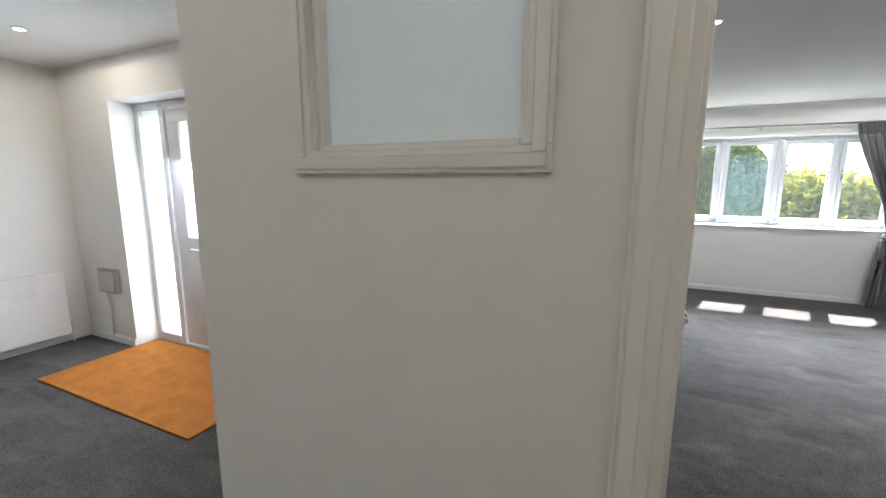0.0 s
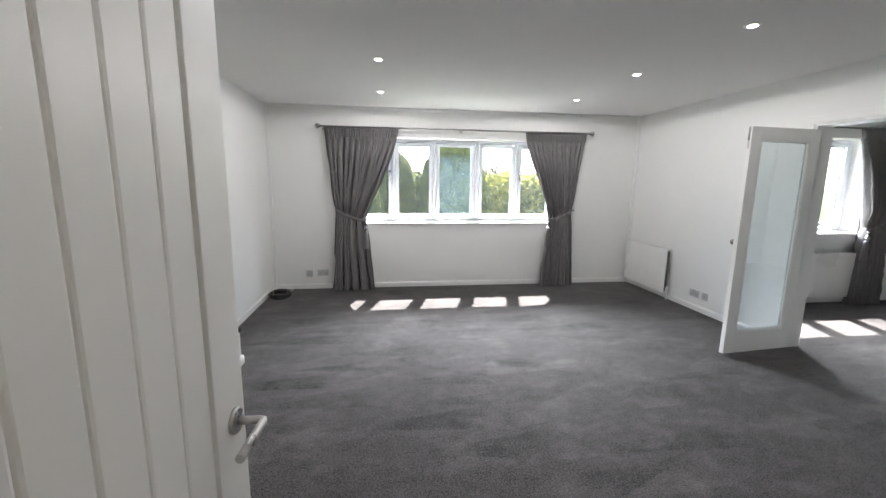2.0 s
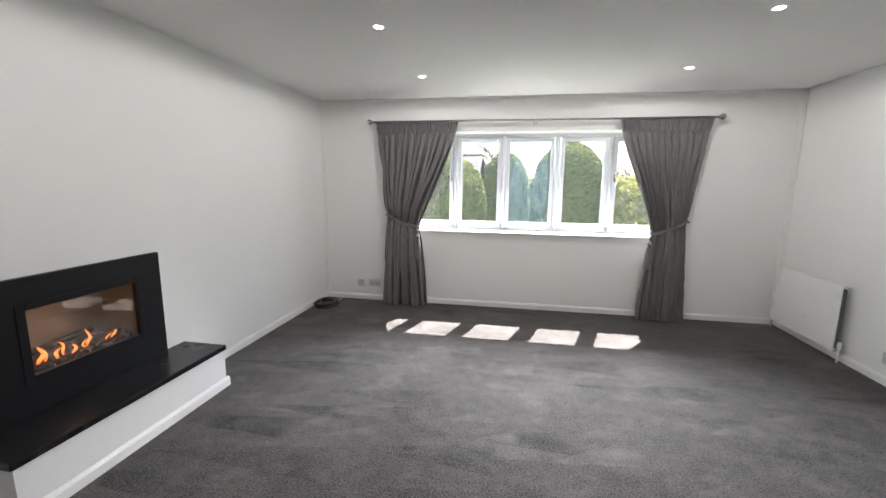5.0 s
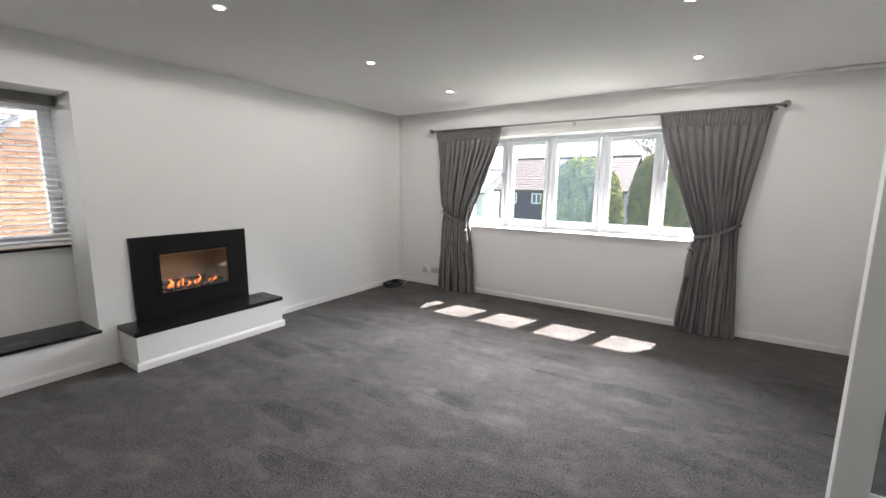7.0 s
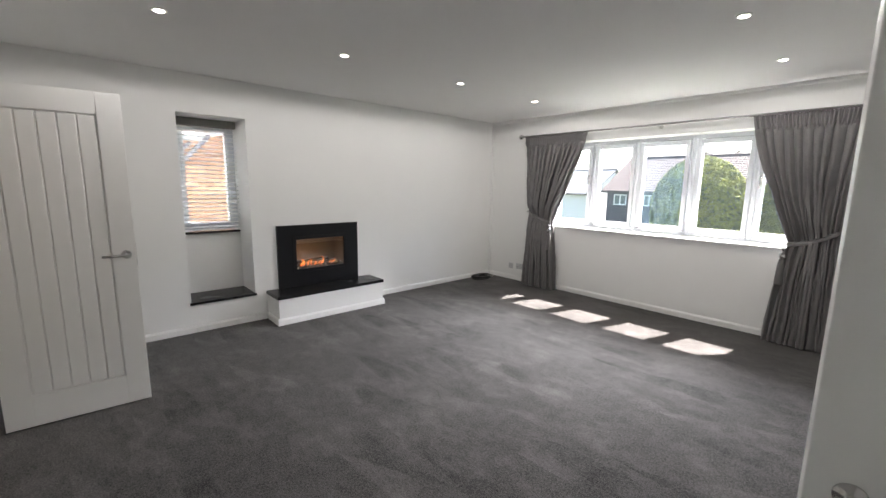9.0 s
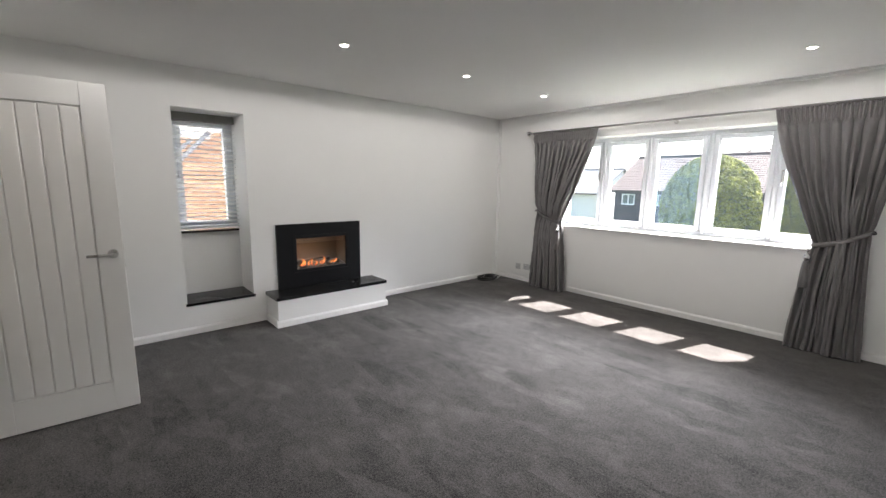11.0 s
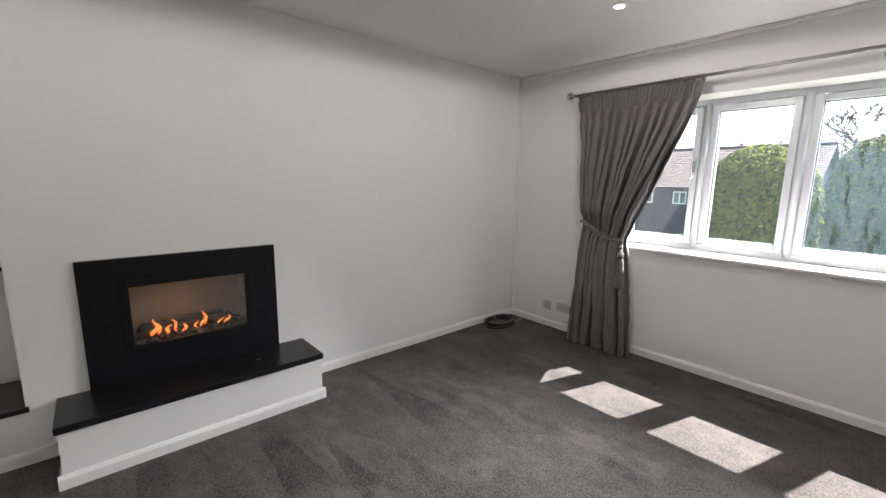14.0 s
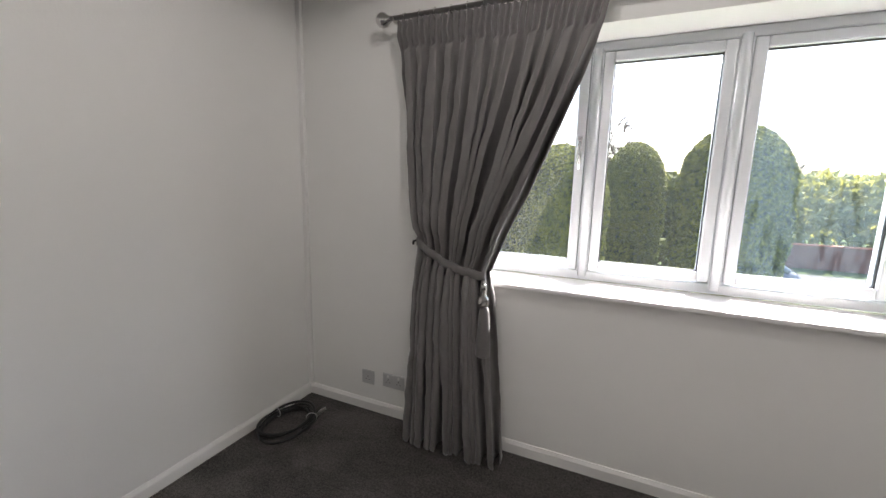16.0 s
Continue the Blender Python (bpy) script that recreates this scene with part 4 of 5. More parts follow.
def plank_door():
    d = tagged(new("door_1"), "white cottage door with vertical planks, standing open", "door", kind="structure")
    d.matrix_world = pose(0.452, 1.225, 0, 0, 0, -3.4)
    o = Vector((-0.475, -1.225, 0))
    x0, x1, y0, y1, z0, z1 = 0.455, 0.495, 1.302, 1.99, 0.01, 1.982
    py0, py1, pz0, pz1 = 1.428, 1.87, 0.2, 1.852
    def P(name, rows, bevel, parent=d, m=GLOSSW, label=""):
        bm = boxes(*rows, bevel=bevel)
        bmesh.ops.translate(bm, verts=bm.verts, vec=o)
        return part(name, bm, m, parent, label)
    P("stile", [(x0, x1, y0, py0, z0, z1)], 0.002)
    P("stile", [(x0, x1, py1, y1, z0, z1)], 0.002)
    P("rail", [(x0 + 0.0005, x1 - 0.0005, py0, py1, z0, pz0)], 0.0015)
    P("rail", [(x0 + 0.0005, x1 - 0.0005, py0, py1, pz1, z1)], 0.0015)
    n = 5
    w = (py1 - py0 - 0.012) / n
    for k in range(n):
        a = py0 + 0.006 + k * w
        P("plank", [(x0 + 0.004, x1 - 0.004, a + 0.001, a + w - 0.001, pz0 + 0.006, pz1 - 0.006)], 0.006)
    P("core", [(x0 + 0.011, x1 - 0.011, py0 - 0.01, py1 + 0.01, pz0 - 0.01, pz1 + 0.01)], 0)
    for z in (0.25, 1.0, 1.74):
        bm = bmesh.new()
        tube(bm, [(0.5 + o.x, 1.272 + o.y, z - 0.045), (0.5 + o.x, 1.272 + o.y, z + 0.045)], 0.006, 10)
        box(bm, 0.478 + o.x, 0.481 + o.x, 1.262 + o.y, 1.3025 + o.y, z - 0.045, z + 0.045)
        part("hinge", bm, STEEL, d, "steel butt hinge")
    lever_handle(d, x1 + o.x, 1.94 + o.y, 1.003, 1, -1)
    lever_handle(d, x0 + o.x, 1.94 + o.y, 1.003, -1, -1)
    bm = boxes((0.466 + o.x, 0.484 + o.x, y1 + o.y, y1 + o.y + 0.0015, 0.91, 1.07))
    part("latch_plate", bm, STEEL, d, "steel latch plate")


plank_door()


def glazed_leaf(name, label, hinge, free, knob_side):
    """A white glazed leaf from its hinge to its free edge, about 4 cm thick."""
    h, f = Vector((*hinge, 0)), Vector((*free, 0))
    way = (f - h).normalized()
    d = tagged(new(name), label, "door", kind="structure")
    d.matrix_world = Matrix.Translation(h) @ pose(0, 0, 0, 0, 0, math.degrees(math.atan2(way.y, way.x)))
    L, t, z0, z1 = (f - h).length, 0.02, 0.02, 1.952
    for nm, r in (("stile", (0, 0.105, -t, t, z0, z1)), ("stile", (L - 0.105, L, -t, t, z0, z1)), ("rail", (0.105, L - 0.105, -t + 0.0005, t - 0.0005, z0, 0.215)), ("rail", (0.105, L - 0.105, -t + 0.0005, t - 0.0005, z1 - 0.105, z1))):
        part(nm, boxes(r, bevel=0.002), GLOSSW, d)
    for s in (-1, 1):
        part("bead", boxes((0.105, 0.117, s * 0.012 - 0.005, s * 0.012 + 0.005, 0.215, z1 - 0.105), (L - 0.117, L - 0.105, s * 0.012 - 0.005, s * 0.012 + 0.005, 0.215, z1 - 0.105), (0.117, L - 0.117, s * 0.012 - 0.005, s * 0.012 + 0.005, 0.215, 0.227), (0.117, L - 0.117, s * 0.012 - 0.005, s * 0.012 + 0.005, z1 - 0.117, z1 - 0.105), bevel=0.002), GLOSSW, d)
    part("pane", boxes((0.1, L - 0.1, -0.003, 0.003, 0.21, z1 - 0.1)), DOORGLASS, d, "tall clear glass pane")
    for s in knob_side:
        bm = bmesh.new()
        lathe(bm, [(0.022, t * s), (0.022, (t + 0.005) * s), (0.009, (t + 0.007) * s), (0.009, (t + 0.03) * s), (0.02, (t + 0.036) * s), (0.026, (t + 0.05) * s), (0.02, (t + 0.062) * s), (0.004, (t + 0.066) * s)], (L - 0.055, 0, 1.0), "y", 18)
        part("knob", bm, CHROME, d, "polished metal door knob")
    part("bolt", boxes((L - 0.0005, L + 0.002, -0.009, 0.009, 1.78, 1.95), bevel=0.0008), STEEL, d, "recessed flush bolt")
    bm = bmesh.new()
    for z in (0.25, 1.0, 1.72):
        tube(bm, [(-0.004, -t, z - 0.045), (-0.004, -t, z + 0.045)], 0.006, 8)
    part("hinge", bm, STEEL, d, "steel hinges")


glazed_leaf("door_2", "white glazed double-door leaf, open into the room", (4.452, 4.215), (3.735, 4.15), (-1,))
glazed_leaf("door_3", "white glazed double-door leaf folded back near the doorway", (4.452, 2.73), (3.70, 2.60), (-1, 1))

# ---- radiators, sockets, cable ----
def radiator(m, length, z0=0.09, z1=0.655, label="white panel radiator fixed low on the wall"):
    """Along local x, the wall at local y = 0, the front at local y = -0.105."""
    r = thing("radiator", label, "radiator", m)
    bm = bmesh.new()
    n = max(8, int(length / 0.06))
    box(bm, 0, length, -0.105, -0.092, z0, z1, bevel=0.005)
    part("front_panel", bm, RADW, r, "smooth white enamel panel")
    bm = bmesh.new()
    box(bm, 0.05, length - 0.05, -0.055, -0.045, z0 + 0.01, z1 - 0.01, bevel=0.003)
    part("rear_panel", bm, RADW, r)
    bm = bmesh.new()
    k = int(length / 0.02)
    for q in range(k):
        x = 0.012 + (length - 0.024) * q / (k - 1)
        box(bm, x - 0.0015, x + 0.0015, -0.092, -0.055, z0 + 0.03, z1 - 0.02)
    part("fins", bm, SHADED_FINS, r, "steel convector fins, coloured dark for the shade between panels")
    bm = boxes((0, length, -0.105, -0.098, z1, z1 + 0.008), (0, length, -0.05, -0.043, z1, z1 + 0.008), bevel=0.002)
    for q in range(k):
        x = 0.01 + (length - 0.02) * q / (k - 1)
        box(bm, x - 0.003, x + 0.003, -0.098, -0.05, z1 + 0.001, z1 + 0.006)
    part("top_grille", bm, RADW, r)
    for x in (0.12, length - 0.12):
        part("wall_bracket", boxes((x - 0.02, x + 0.02, -0.045, -0.001, z0 + 0.05, z1 - 0.08)), RADW, r)
    for x, s in ((length + 0.02, 1), (-0.02, -1)):
        bm = bmesh.new()
        tube(bm, [(x, -0.07, 0.0), (x, -0.07, z0 + 0.045), (x - 0.03 * s, -0.07, z0 + 0.05)], 0.0075, 8)
        part("pipe", bm, RADW, r)
        bm = bmesh.new()
        lathe(bm, [(0.012, 0), (0.014, 0.015), (0.016, 0.02), (0.016, 0.055), (0.012, 0.062)], (x, -0.07, z0 + 0.03), "z", 14)
        part("valve", bm, RADW, r, "white radiator valve cap")


radiator(pose(RIGHT, 6.68, 0, 0, 0, -90), 0.88)
radiator(pose(-4.3, 0.75, 0, 0, 0, 90), 1.34, z1=0.66, label="white panel radiator fixed on the hall wall")
radiator(pose(5.25, DBACK, 0, 0, 0, 0), 1.48, z1=0.65, label="white panel radiator below the dining window")


def socket(m, width, label):
    s = thing("wall_socket", label, "socket", m)
    part("faceplate", boxes((-width / 2, width / 2, -0.009, -0.0005, -0.043, 0.043), bevel=0.003), GREYPL, s, "grey metal faceplate")
    g = 2 if width > 0.1 else 1
    for k in range(g):
        c = (k - (g - 1) / 2) * 0.072
        for dx, dz, w, h in ((0, 0.006, 0.004, 0.01), (-0.011, -0.012, 0.007, 0.004), (0.011, -0.012, 0.007, 0.004)):
            part("slot", boxes((c + dx - w / 2, c + dx + w / 2, -0.0098, -0.009, dz - h / 2, dz + h / 2)), CABLE, s)
        if g == 2:
            part("switch", boxes((c - 0.007, c + 0.007, -0.012, -0.009, 0.018, 0.034), bevel=0.001), PLASTIC, s)


socket(pose(-0.236, BACK, 0.212), 0.086, "single grey metal wall plate above the skirting")
socket(pose(-0.056, BACK, 0.222), 0.146, "double grey metal socket above the skirting")
socket(pose(RIGHT, 5.385, 0.2, 0, 0, -90), 0.146, "double grey metal socket low on the wall")
socket(pose(RIGHT, 5.22, 0.2, 0, 0, -90), 0.086, "single grey metal wall plate beside a socket")


def coil():
    c = thing("cable_coil", "loose coil of black cable on the carpet", "cable", pose(-0.55, 6.42, 0))
    rnd = random.Random(2)
    bm = bmesh.new()
    pts = []
    n = 160
    for k in range(n):
        a = 2 * math.pi * 4.4 * k / n
        r = 0.145 + 0.018 * math.sin(0.37 * a) + 0.008 * math.sin(1.3 * a)
        pts.append((r * 0.8 * math.cos(a) + 0.01 * math.sin(a * 0.21), r * 1.1 * math.sin(a), 0.01 + 0.012 * (k / n) * 3 + 0.006 * math.sin(2.2 * a)))
    tube(bm, pts, 0.0075, 7)
    part("cable", bm, CABLE, c, "thick black cable")
    bm = bmesh.new()
    tube(bm, [(0.1, 0.13, 0.02), (0.125, 0.15, 0.045), (0.14, 0.165, 0.055)], [0.009, 0.011, 0.008], 10)
    part("plug", bm, STEEL, c, "silver connector plug")
    for a in (0.6, 2.9):
        bm = bmesh.new()
        tube(bm, [(0.118 * math.cos(a) + 0.03 * math.cos(q) * math.cos(a), 0.16 * math.sin(a) + 0.03 * math.cos(q) * math.sin(a), 0.028 + 0.026 * math.sin(q)) for q in (2 * math.pi * j / 12 for j in range(13))], 0.003, 5, cap=False)
        part("tie_wrap", bm, GREYPL, c, "grey cable tie")


coil()

# ---- hall: front door, mat, meter box ----
fd = tagged(new("door_4"), "white front door with a tall frosted sidelight", "front door", kind="structure")
for r in ((-3.57, -3.51, 2.47, 2.54, 0, 2.12), (-3.245, -3.175, 2.47, 2.54, 0, 2.12), (-2.26, -2.2, 2.47, 2.54, 0, 2.12), (-3.51, -3.245, 2.47, 2.54, 2.06, 2.12), (-3.175, -2.26, 2.47, 2.54, 2.06, 2.12), (-3.51, -3.245, 2.47, 2.54, 0.0, 0.085), (-3.175, -2.26, 2.47, 2.54, 0.0, 0.03)):
    part("door_frame", boxes(r, bevel=0.006), UPVC, fd)
part("sidelight_pane", boxes((-3.52, -3.235, 2.5, 2.506, 0.07, 2.07)), FROST, fd, "frosted sidelight glass")
leaf = part("leaf", boxes((-3.165, -2.27, 2.48, 2.53, 0.035, 1.0), (-3.165, -3.02, 2.48, 2.53, 1.0, 1.95), (-2.42, -2.27, 2.48, 2.53, 1.0, 1.95), (-3.165, -2.27, 2.48, 2.53, 1.95, 2.05), bevel=0.004), UPVC, fd, "white half-glazed leaf")
part("raised_panel", boxes((-3.0, -2.43, 2.468, 2.482, 0.2, 0.9), bevel=0.008), UPVC, leaf)
light = part("pane", boxes((-3.03, -2.41, 2.5, 2.506, 0.99, 1.96)), FROST, leaf, "frosted glass pane")
light.visible_shadow = False
COIR = mat("coir", (0.42, 0.16, 0.035), 0.95, grain=0.25, scale=60, bump=0.7, bump_scale=300, spec=0.1)
dm = tagged(part("door_mat", boxes((-3.56, -1.84, 1.585, 2.46, 0.0, 0.012), bevel=0.004), COIR), "orange coir entrance mat set into grey carpet", "door mat")
mb = thing("meter_box", "small grey wall box above the hall skirting", "wall box", pose(-3.83, 2.28, 0.58))
part("housing", boxes((-0.13, 0.13, -0.05, -0.001, -0.1, 0.11), bevel=0.006), mat("grey_box", (0.3, 0.29, 0.27), 0.5, grain=0.05), mb)
part("cover", boxes((-0.115, 0.115, -0.056, -0.05, -0.085, 0.095), bevel=0.003), GREYPL, mb)
bm = bmesh.new()
tube(bm, [(-0.08, -0.02, -0.1), (-0.08, -0.02, -0.16), (-0.05, -0.02, -0.2), (-0.05, -0.02, -0.51)], 0.008, 8)
part("cable", bm, PLASTIC, mb, "white cable drop")

# ---- dining room ----
dw = casement_window("window_4", "white casement window in the dining room", DWX0, DWX1, 0.9, 2.06, DBACK + 0.2, [(5.16, 5.62), (5.77, 6.2), (6.32, 6.64)], {0: 5.64, 2: 6.3})
part("window_sill", boxes((DWX0, DWX1, DBACK - 0.05, DBACK + 0.2, 0.878, 0.9), bevel=0.006), TRIM, dw, "glossy white window board")
curtain("curtain", "grey curtain tied back in the dining room", (7.12, 7.0, 7.06), (6.42, 6.7, 6.63), DBACK - 0.115, seed=12, pleats=9)
curtain_pole(4.72, 7.16, DBACK - 0.115, 2.163, DBACK, 5.9)

# ---- outdoors ----
GRASS = mat("lawn", (0.05, 0.075, 0.025), 0.95, grain=0.35, scale=3, bump=0.6, bump_scale=20, spec=0.1)
ASPHALT = mat("asphalt", (0.055, 0.054, 0.053), 0.9, grain=0.2, scale=6, bump=0.3, bump_scale=80)
PAVING = mat("concrete_paving", (0.3, 0.29, 0.27), 0.9, grain=0.12, scale=5, bump=0.2)
BRICK = mat("orange_brick", (0.25, 0.135, 0.078), 0.9, grain=0.16, scale=25, bump=0.4, bump_scale=60, rand=0.25)
MORTAR = mat("mortar", (0.22, 0.165, 0.12), 0.95, grain=0.1, scale=30, bump=0.3)
TILE = mat("brown_roof_tile", (0.068, 0.049, 0.046), 0.85, grain=0.22, scale=5, bump=0.3)
GREYTILE = mat("grey_roof_tile", (0.11, 0.115, 0.125), 0.85, grain=0.2, scale=5, bump=0.3)
CLAD = mat("dark_blue_cladding", (0.022, 0.027, 0.04), 0.7, grain=0.2, scale=8)
RENDER = mat("pale_render", (0.6, 0.58, 0.55), 0.9, grain=0.08, scale=4)
DARKGLASS = mat("far_window_glass", (0.10, 0.12, 0.14), 0.08, spec=0.8)
BARK = mat("bark", (0.09, 0.07, 0.055), 0.95, grain=0.3, scale=20, bump=0.4)


def leaf_mat(name, dark, light):
    m = mat(name, dark, 0.75, spec=0.2)
    n, l = m.node_tree.nodes, m.node_tree.links
    b = n["Principled BSDF"]
    g, r = n.new("ShaderNodeNewGeometry"), n.new("ShaderNodeValToRGB")
    r.color_ramp.elements[0].color, r.color_ramp.elements[1].color = (*dark, 1), (*light, 1)
    l.new(g.outputs["Random Per Island"], r.inputs[0]), l.new(r.outputs[0], b.inputs["Base Color"])
    thin, mix, warm = n.new("ShaderNodeBsdfTranslucent"), n.new("ShaderNodeMixShader"), n.new("ShaderNodeMix")
    warm.data_type, warm.blend_type = "RGBA", "MULTIPLY"
    warm.inputs[0].default_value = 1.0
    warm.inputs["B"].default_value = (1.9, 1.75, 0.65, 1)
    l.new(r.outputs[0], warm.inputs["A"]), l.new(warm.outputs["Result"], thin.inputs["Color"])
    mix.inputs[0].default_value = 0.42
    l.new(b.outputs[0], mix.inputs[1]), l.new(thin.outputs[0], mix.inputs[2])
    l.new(mix.outputs[0], n["Material Output"].inputs["Surface"])
    return m


CONIFER = leaf_mat("conifer_leaf", (0.045, 0.062, 0.038), (0.26, 0.28, 0.078))
WILLOW = leaf_mat("willow_leaf", (0.2, 0.22, 0.1), (0.4, 0.4, 0.21))
FARLEAF = leaf_mat("far_hedge_leaf", (0.07, 0.09, 0.04), (0.17, 0.19, 0.075))

structure("ground", boxes((-400, 400, -400, 400, GROUND - 0.4, GROUND)), GRASS, "rough green lawn reaching the horizon", "ground")
structure("road", boxes((3.5, 60, 24.2, 31.0, GROUND + 0.002, GROUND + 0.02)), ASPHALT, "dark asphalt drive", "road")
structure("terrace", boxes((-9, -1.32, 2.62, 6.2, GROUND, -0.1), (-4.55, -1.32, 2.615, 6.2, -0.1, -0.06)), PAVING, "pale concrete forecourt slab", "paving")


def clump(bm, at, out, size, rnd, flat=0.5):
    """A small spray of leaf blades facing outwards."""
    out = out.normalized()
    side = out.orthogonal().normalized()
    side.rotate(Matrix.Rotation(rnd.uniform(0, 6.28), 3, out))
    up = out.cross(side)
    c = bm.verts.new(at - out * size * 0.35)
    ring = [bm.verts.new(at + (side * math.cos(a) + up * math.sin(a)) * size * rnd.uniform(0.55, 1.1) + out * size * rnd.uniform(-0.1, flat)) for a in (2.1 * k + rnd.uniform(-0.4, 0.4) for k in range(3))]
    top = bm.verts.new(at + out * size * flat)
    for k in range(3):
        bm.faces.new((c, ring[k], top))
        bm.faces.new((top, ring[k], ring[(k + 1) % 3]))


def dome_tree(x, y, r, top, seed, label, material=CONIFER, count=12000, size=0.07, name="clipped_conifer"):
    """A clipped, round-headed evergreen: straight sides, domed head, many small sprays."""
    rnd = random.Random(seed)
    h = top - GROUND
    tree = thing(name, label, "tree", pose(x, y, GROUND))
    bm = bmesh.new()
    tube(bm, [(0, 0, 0), (0.03, 0.02, h * 0.4), (0, 0, h * 0.8)], [0.16, 0.12, 0.05], 8)
    part("trunk", bm, BARK, tree)
    def radius(z):
        q = z / h
        if q < 0.12:
            return r * (0.55 + 0.45 * q / 0.12)
        if q < 0.68:
            return r * (1.0 - 0.02 * math.sin(q * 9))
        return r * math.sqrt(max(0.0, 1 - ((q - 0.68) / 0.32) ** 2.1))
    bm = bmesh.new()
    rings = []
    for j in range(19):
        z = h * (0.03 + 0.95 * j / 18)
        rings.append([bm.verts.new((math.cos(a) * radius(z) * 0.93 * (1 + 0.05 * noise.noise(Vector((a * 2, z * 1.5, seed)))), math.sin(a) * radius(z) * 0.93, z)) for a in (2 * math.pi * k / 28 for k in range(28))])
    for a, b in zip(rings, rings[1:]):
        for k in range(28):
            bm.faces.new((a[k], a[(k + 1) % 28], b[(k + 1) % 28], b[k]))
    bm.faces.new(rings[-1])
    for _ in range(count):
        z = h * rnd.uniform(0.12, 1.0) ** 0.8
        a = rnd.uniform(0, 2 * math.pi)
        bump = 1 + 0.07 * noise.noise(Vector((math.cos(a) * 2.2, math.sin(a) * 2.2 + seed, z * 1.6))) + rnd.uniform(-0.04, 0.04)
        rr = radius(z) * bump
        p = Vector((math.cos(a) * rr, math.sin(a) * rr, z + rnd.uniform(-0.05, 0.05)))
        nrm = Vector((math.cos(a), math.sin(a), 0.35 + 1.6 * max(0, z / h - 0.68) / 0.32))
        clump(bm, p, nrm, size * rnd.uniform(0.6, 1.3), rnd)
    part("crown", bm, material, tree)
    return tree


dome_tree(-0.95, 18.0, 1.4, 2.5, 1, "clipped green dome conifer with a sunlit head", count=15000)
dome_tree(1.13, 23.0, 1.13, 2.98, 3, "narrow round-headed green conifer")
dome_tree(3.75, 19.2, 1.4, 3.1, 4, "broad round-headed dark green conifer", count=17000)


def hedge(x0, x1, y, top, depth, seed, label, material, size, count, droop=0.0, name="hedge"):
    rnd = random.Random(seed)
    bm = bmesh.new()
    for _ in range(count):
        x = rnd.uniform(x0, x1)
        crest = top + 1.0 * noise.noise(Vector((x * 0.5, y, seed))) + 0.5 * noise.noise(Vector((x * 1.7, y, seed)))
        z = GROUND + (crest - GROUND) * rnd.uniform(0.0, 1.0) ** 0.6
        p = Vector((x, y + rnd.uniform(-depth, depth), z))
        clump(bm, p, Vector((rnd.uniform(-0.6, 0.6), -1, rnd.uniform(0.0, 1.0) - droop)), size * rnd.uniform(0.5, 1.4), rnd)
    return tagged(part(name, bm, material), label, "foliage", kind="stuff")


hedge(9.0, 21.0, 36.0, 2.1, 1.5, 7, "feathery yellow-green willow foliage", WILLOW, 0.3, 3000, 0.5, "willow_foliage")
hedge(2.0, 12.0, 41.0, 1.9, 1.5, 9, "distant mixed green shrubs", FARLEAF, 0.4, 2400)
hedge(-60.0, 70.0, 62.0, 1.6, 3.0, 11, "far line of green woodland", FARLEAF, 0.9, 6000, name="far_woods")
hedge(-5.0, 3.0, 24.0, -0.9, 0.6, 13, "low green shrubs below the conifers", FARLEAF, 0.2, 1500, name="shrubs")


def bare_tree(x, y, height, seed, label):
    rnd = random.Random(seed)
    tree = thing("bare_tree", label, "tree", pose(x, y, GROUND))
    def grow(bm, p, d, length, r, depth):
        pts, rad = [p], [r]
        for k in range(4):
            d = (d + Vector((rnd.uniform(-0.22, 0.22), rnd.uniform(-0.22, 0.22), rnd.uniform(-0.09, 0.12)))).normalized()
            pts.append(pts[-1] + d * length / 4)
            rad.append(r * (1 - 0.13 * (k + 1)))
        tube(bm, pts, rad, 6 if depth > 2 else 4, cap=False)
        if depth:
            for q in range(rnd.choice((2, 3, 3))):
                s_ = rnd.choice((2, 3, 4))
                nd = (d + Vector((rnd.uniform(-1.2, 1.2), rnd.uniform(-1.2, 1.2), rnd.uniform(0.0, 0.5)))).normalized()
                grow(bm, pts[s_], nd, length * rnd.uniform(0.6, 0.8), max(rad[s_] * 0.62, 0.027), depth - 1)
    bm = bmesh.new()
    tube(bm, [(0, 0, 0), (0.05, 0, height * 0.25), (0, 0.05, height * 0.4)], [0.22, 0.17, 0.14], 9)
    part("trunk", bm, BARK, tree)
    bm = bmesh.new()
    for k in range(4):
        a = 1.57 * k + 0.4
        grow(bm, Vector((0, 0.03, height * (0.3 + 0.03 * k))), Vector((math.cos(a), math.sin(a), 0.95)).normalized(), height * 0.25, 0.12, 6)
    part("branches", bm, BARK, tree, "fine bare twigs")


bare_tree(-0.95, 33.0, 8.6, 4, "leafless tree with fine spreading twigs")
bare_tree(13.0, 44.0, 7.0, 6, "distant leafless tree behind the willow")


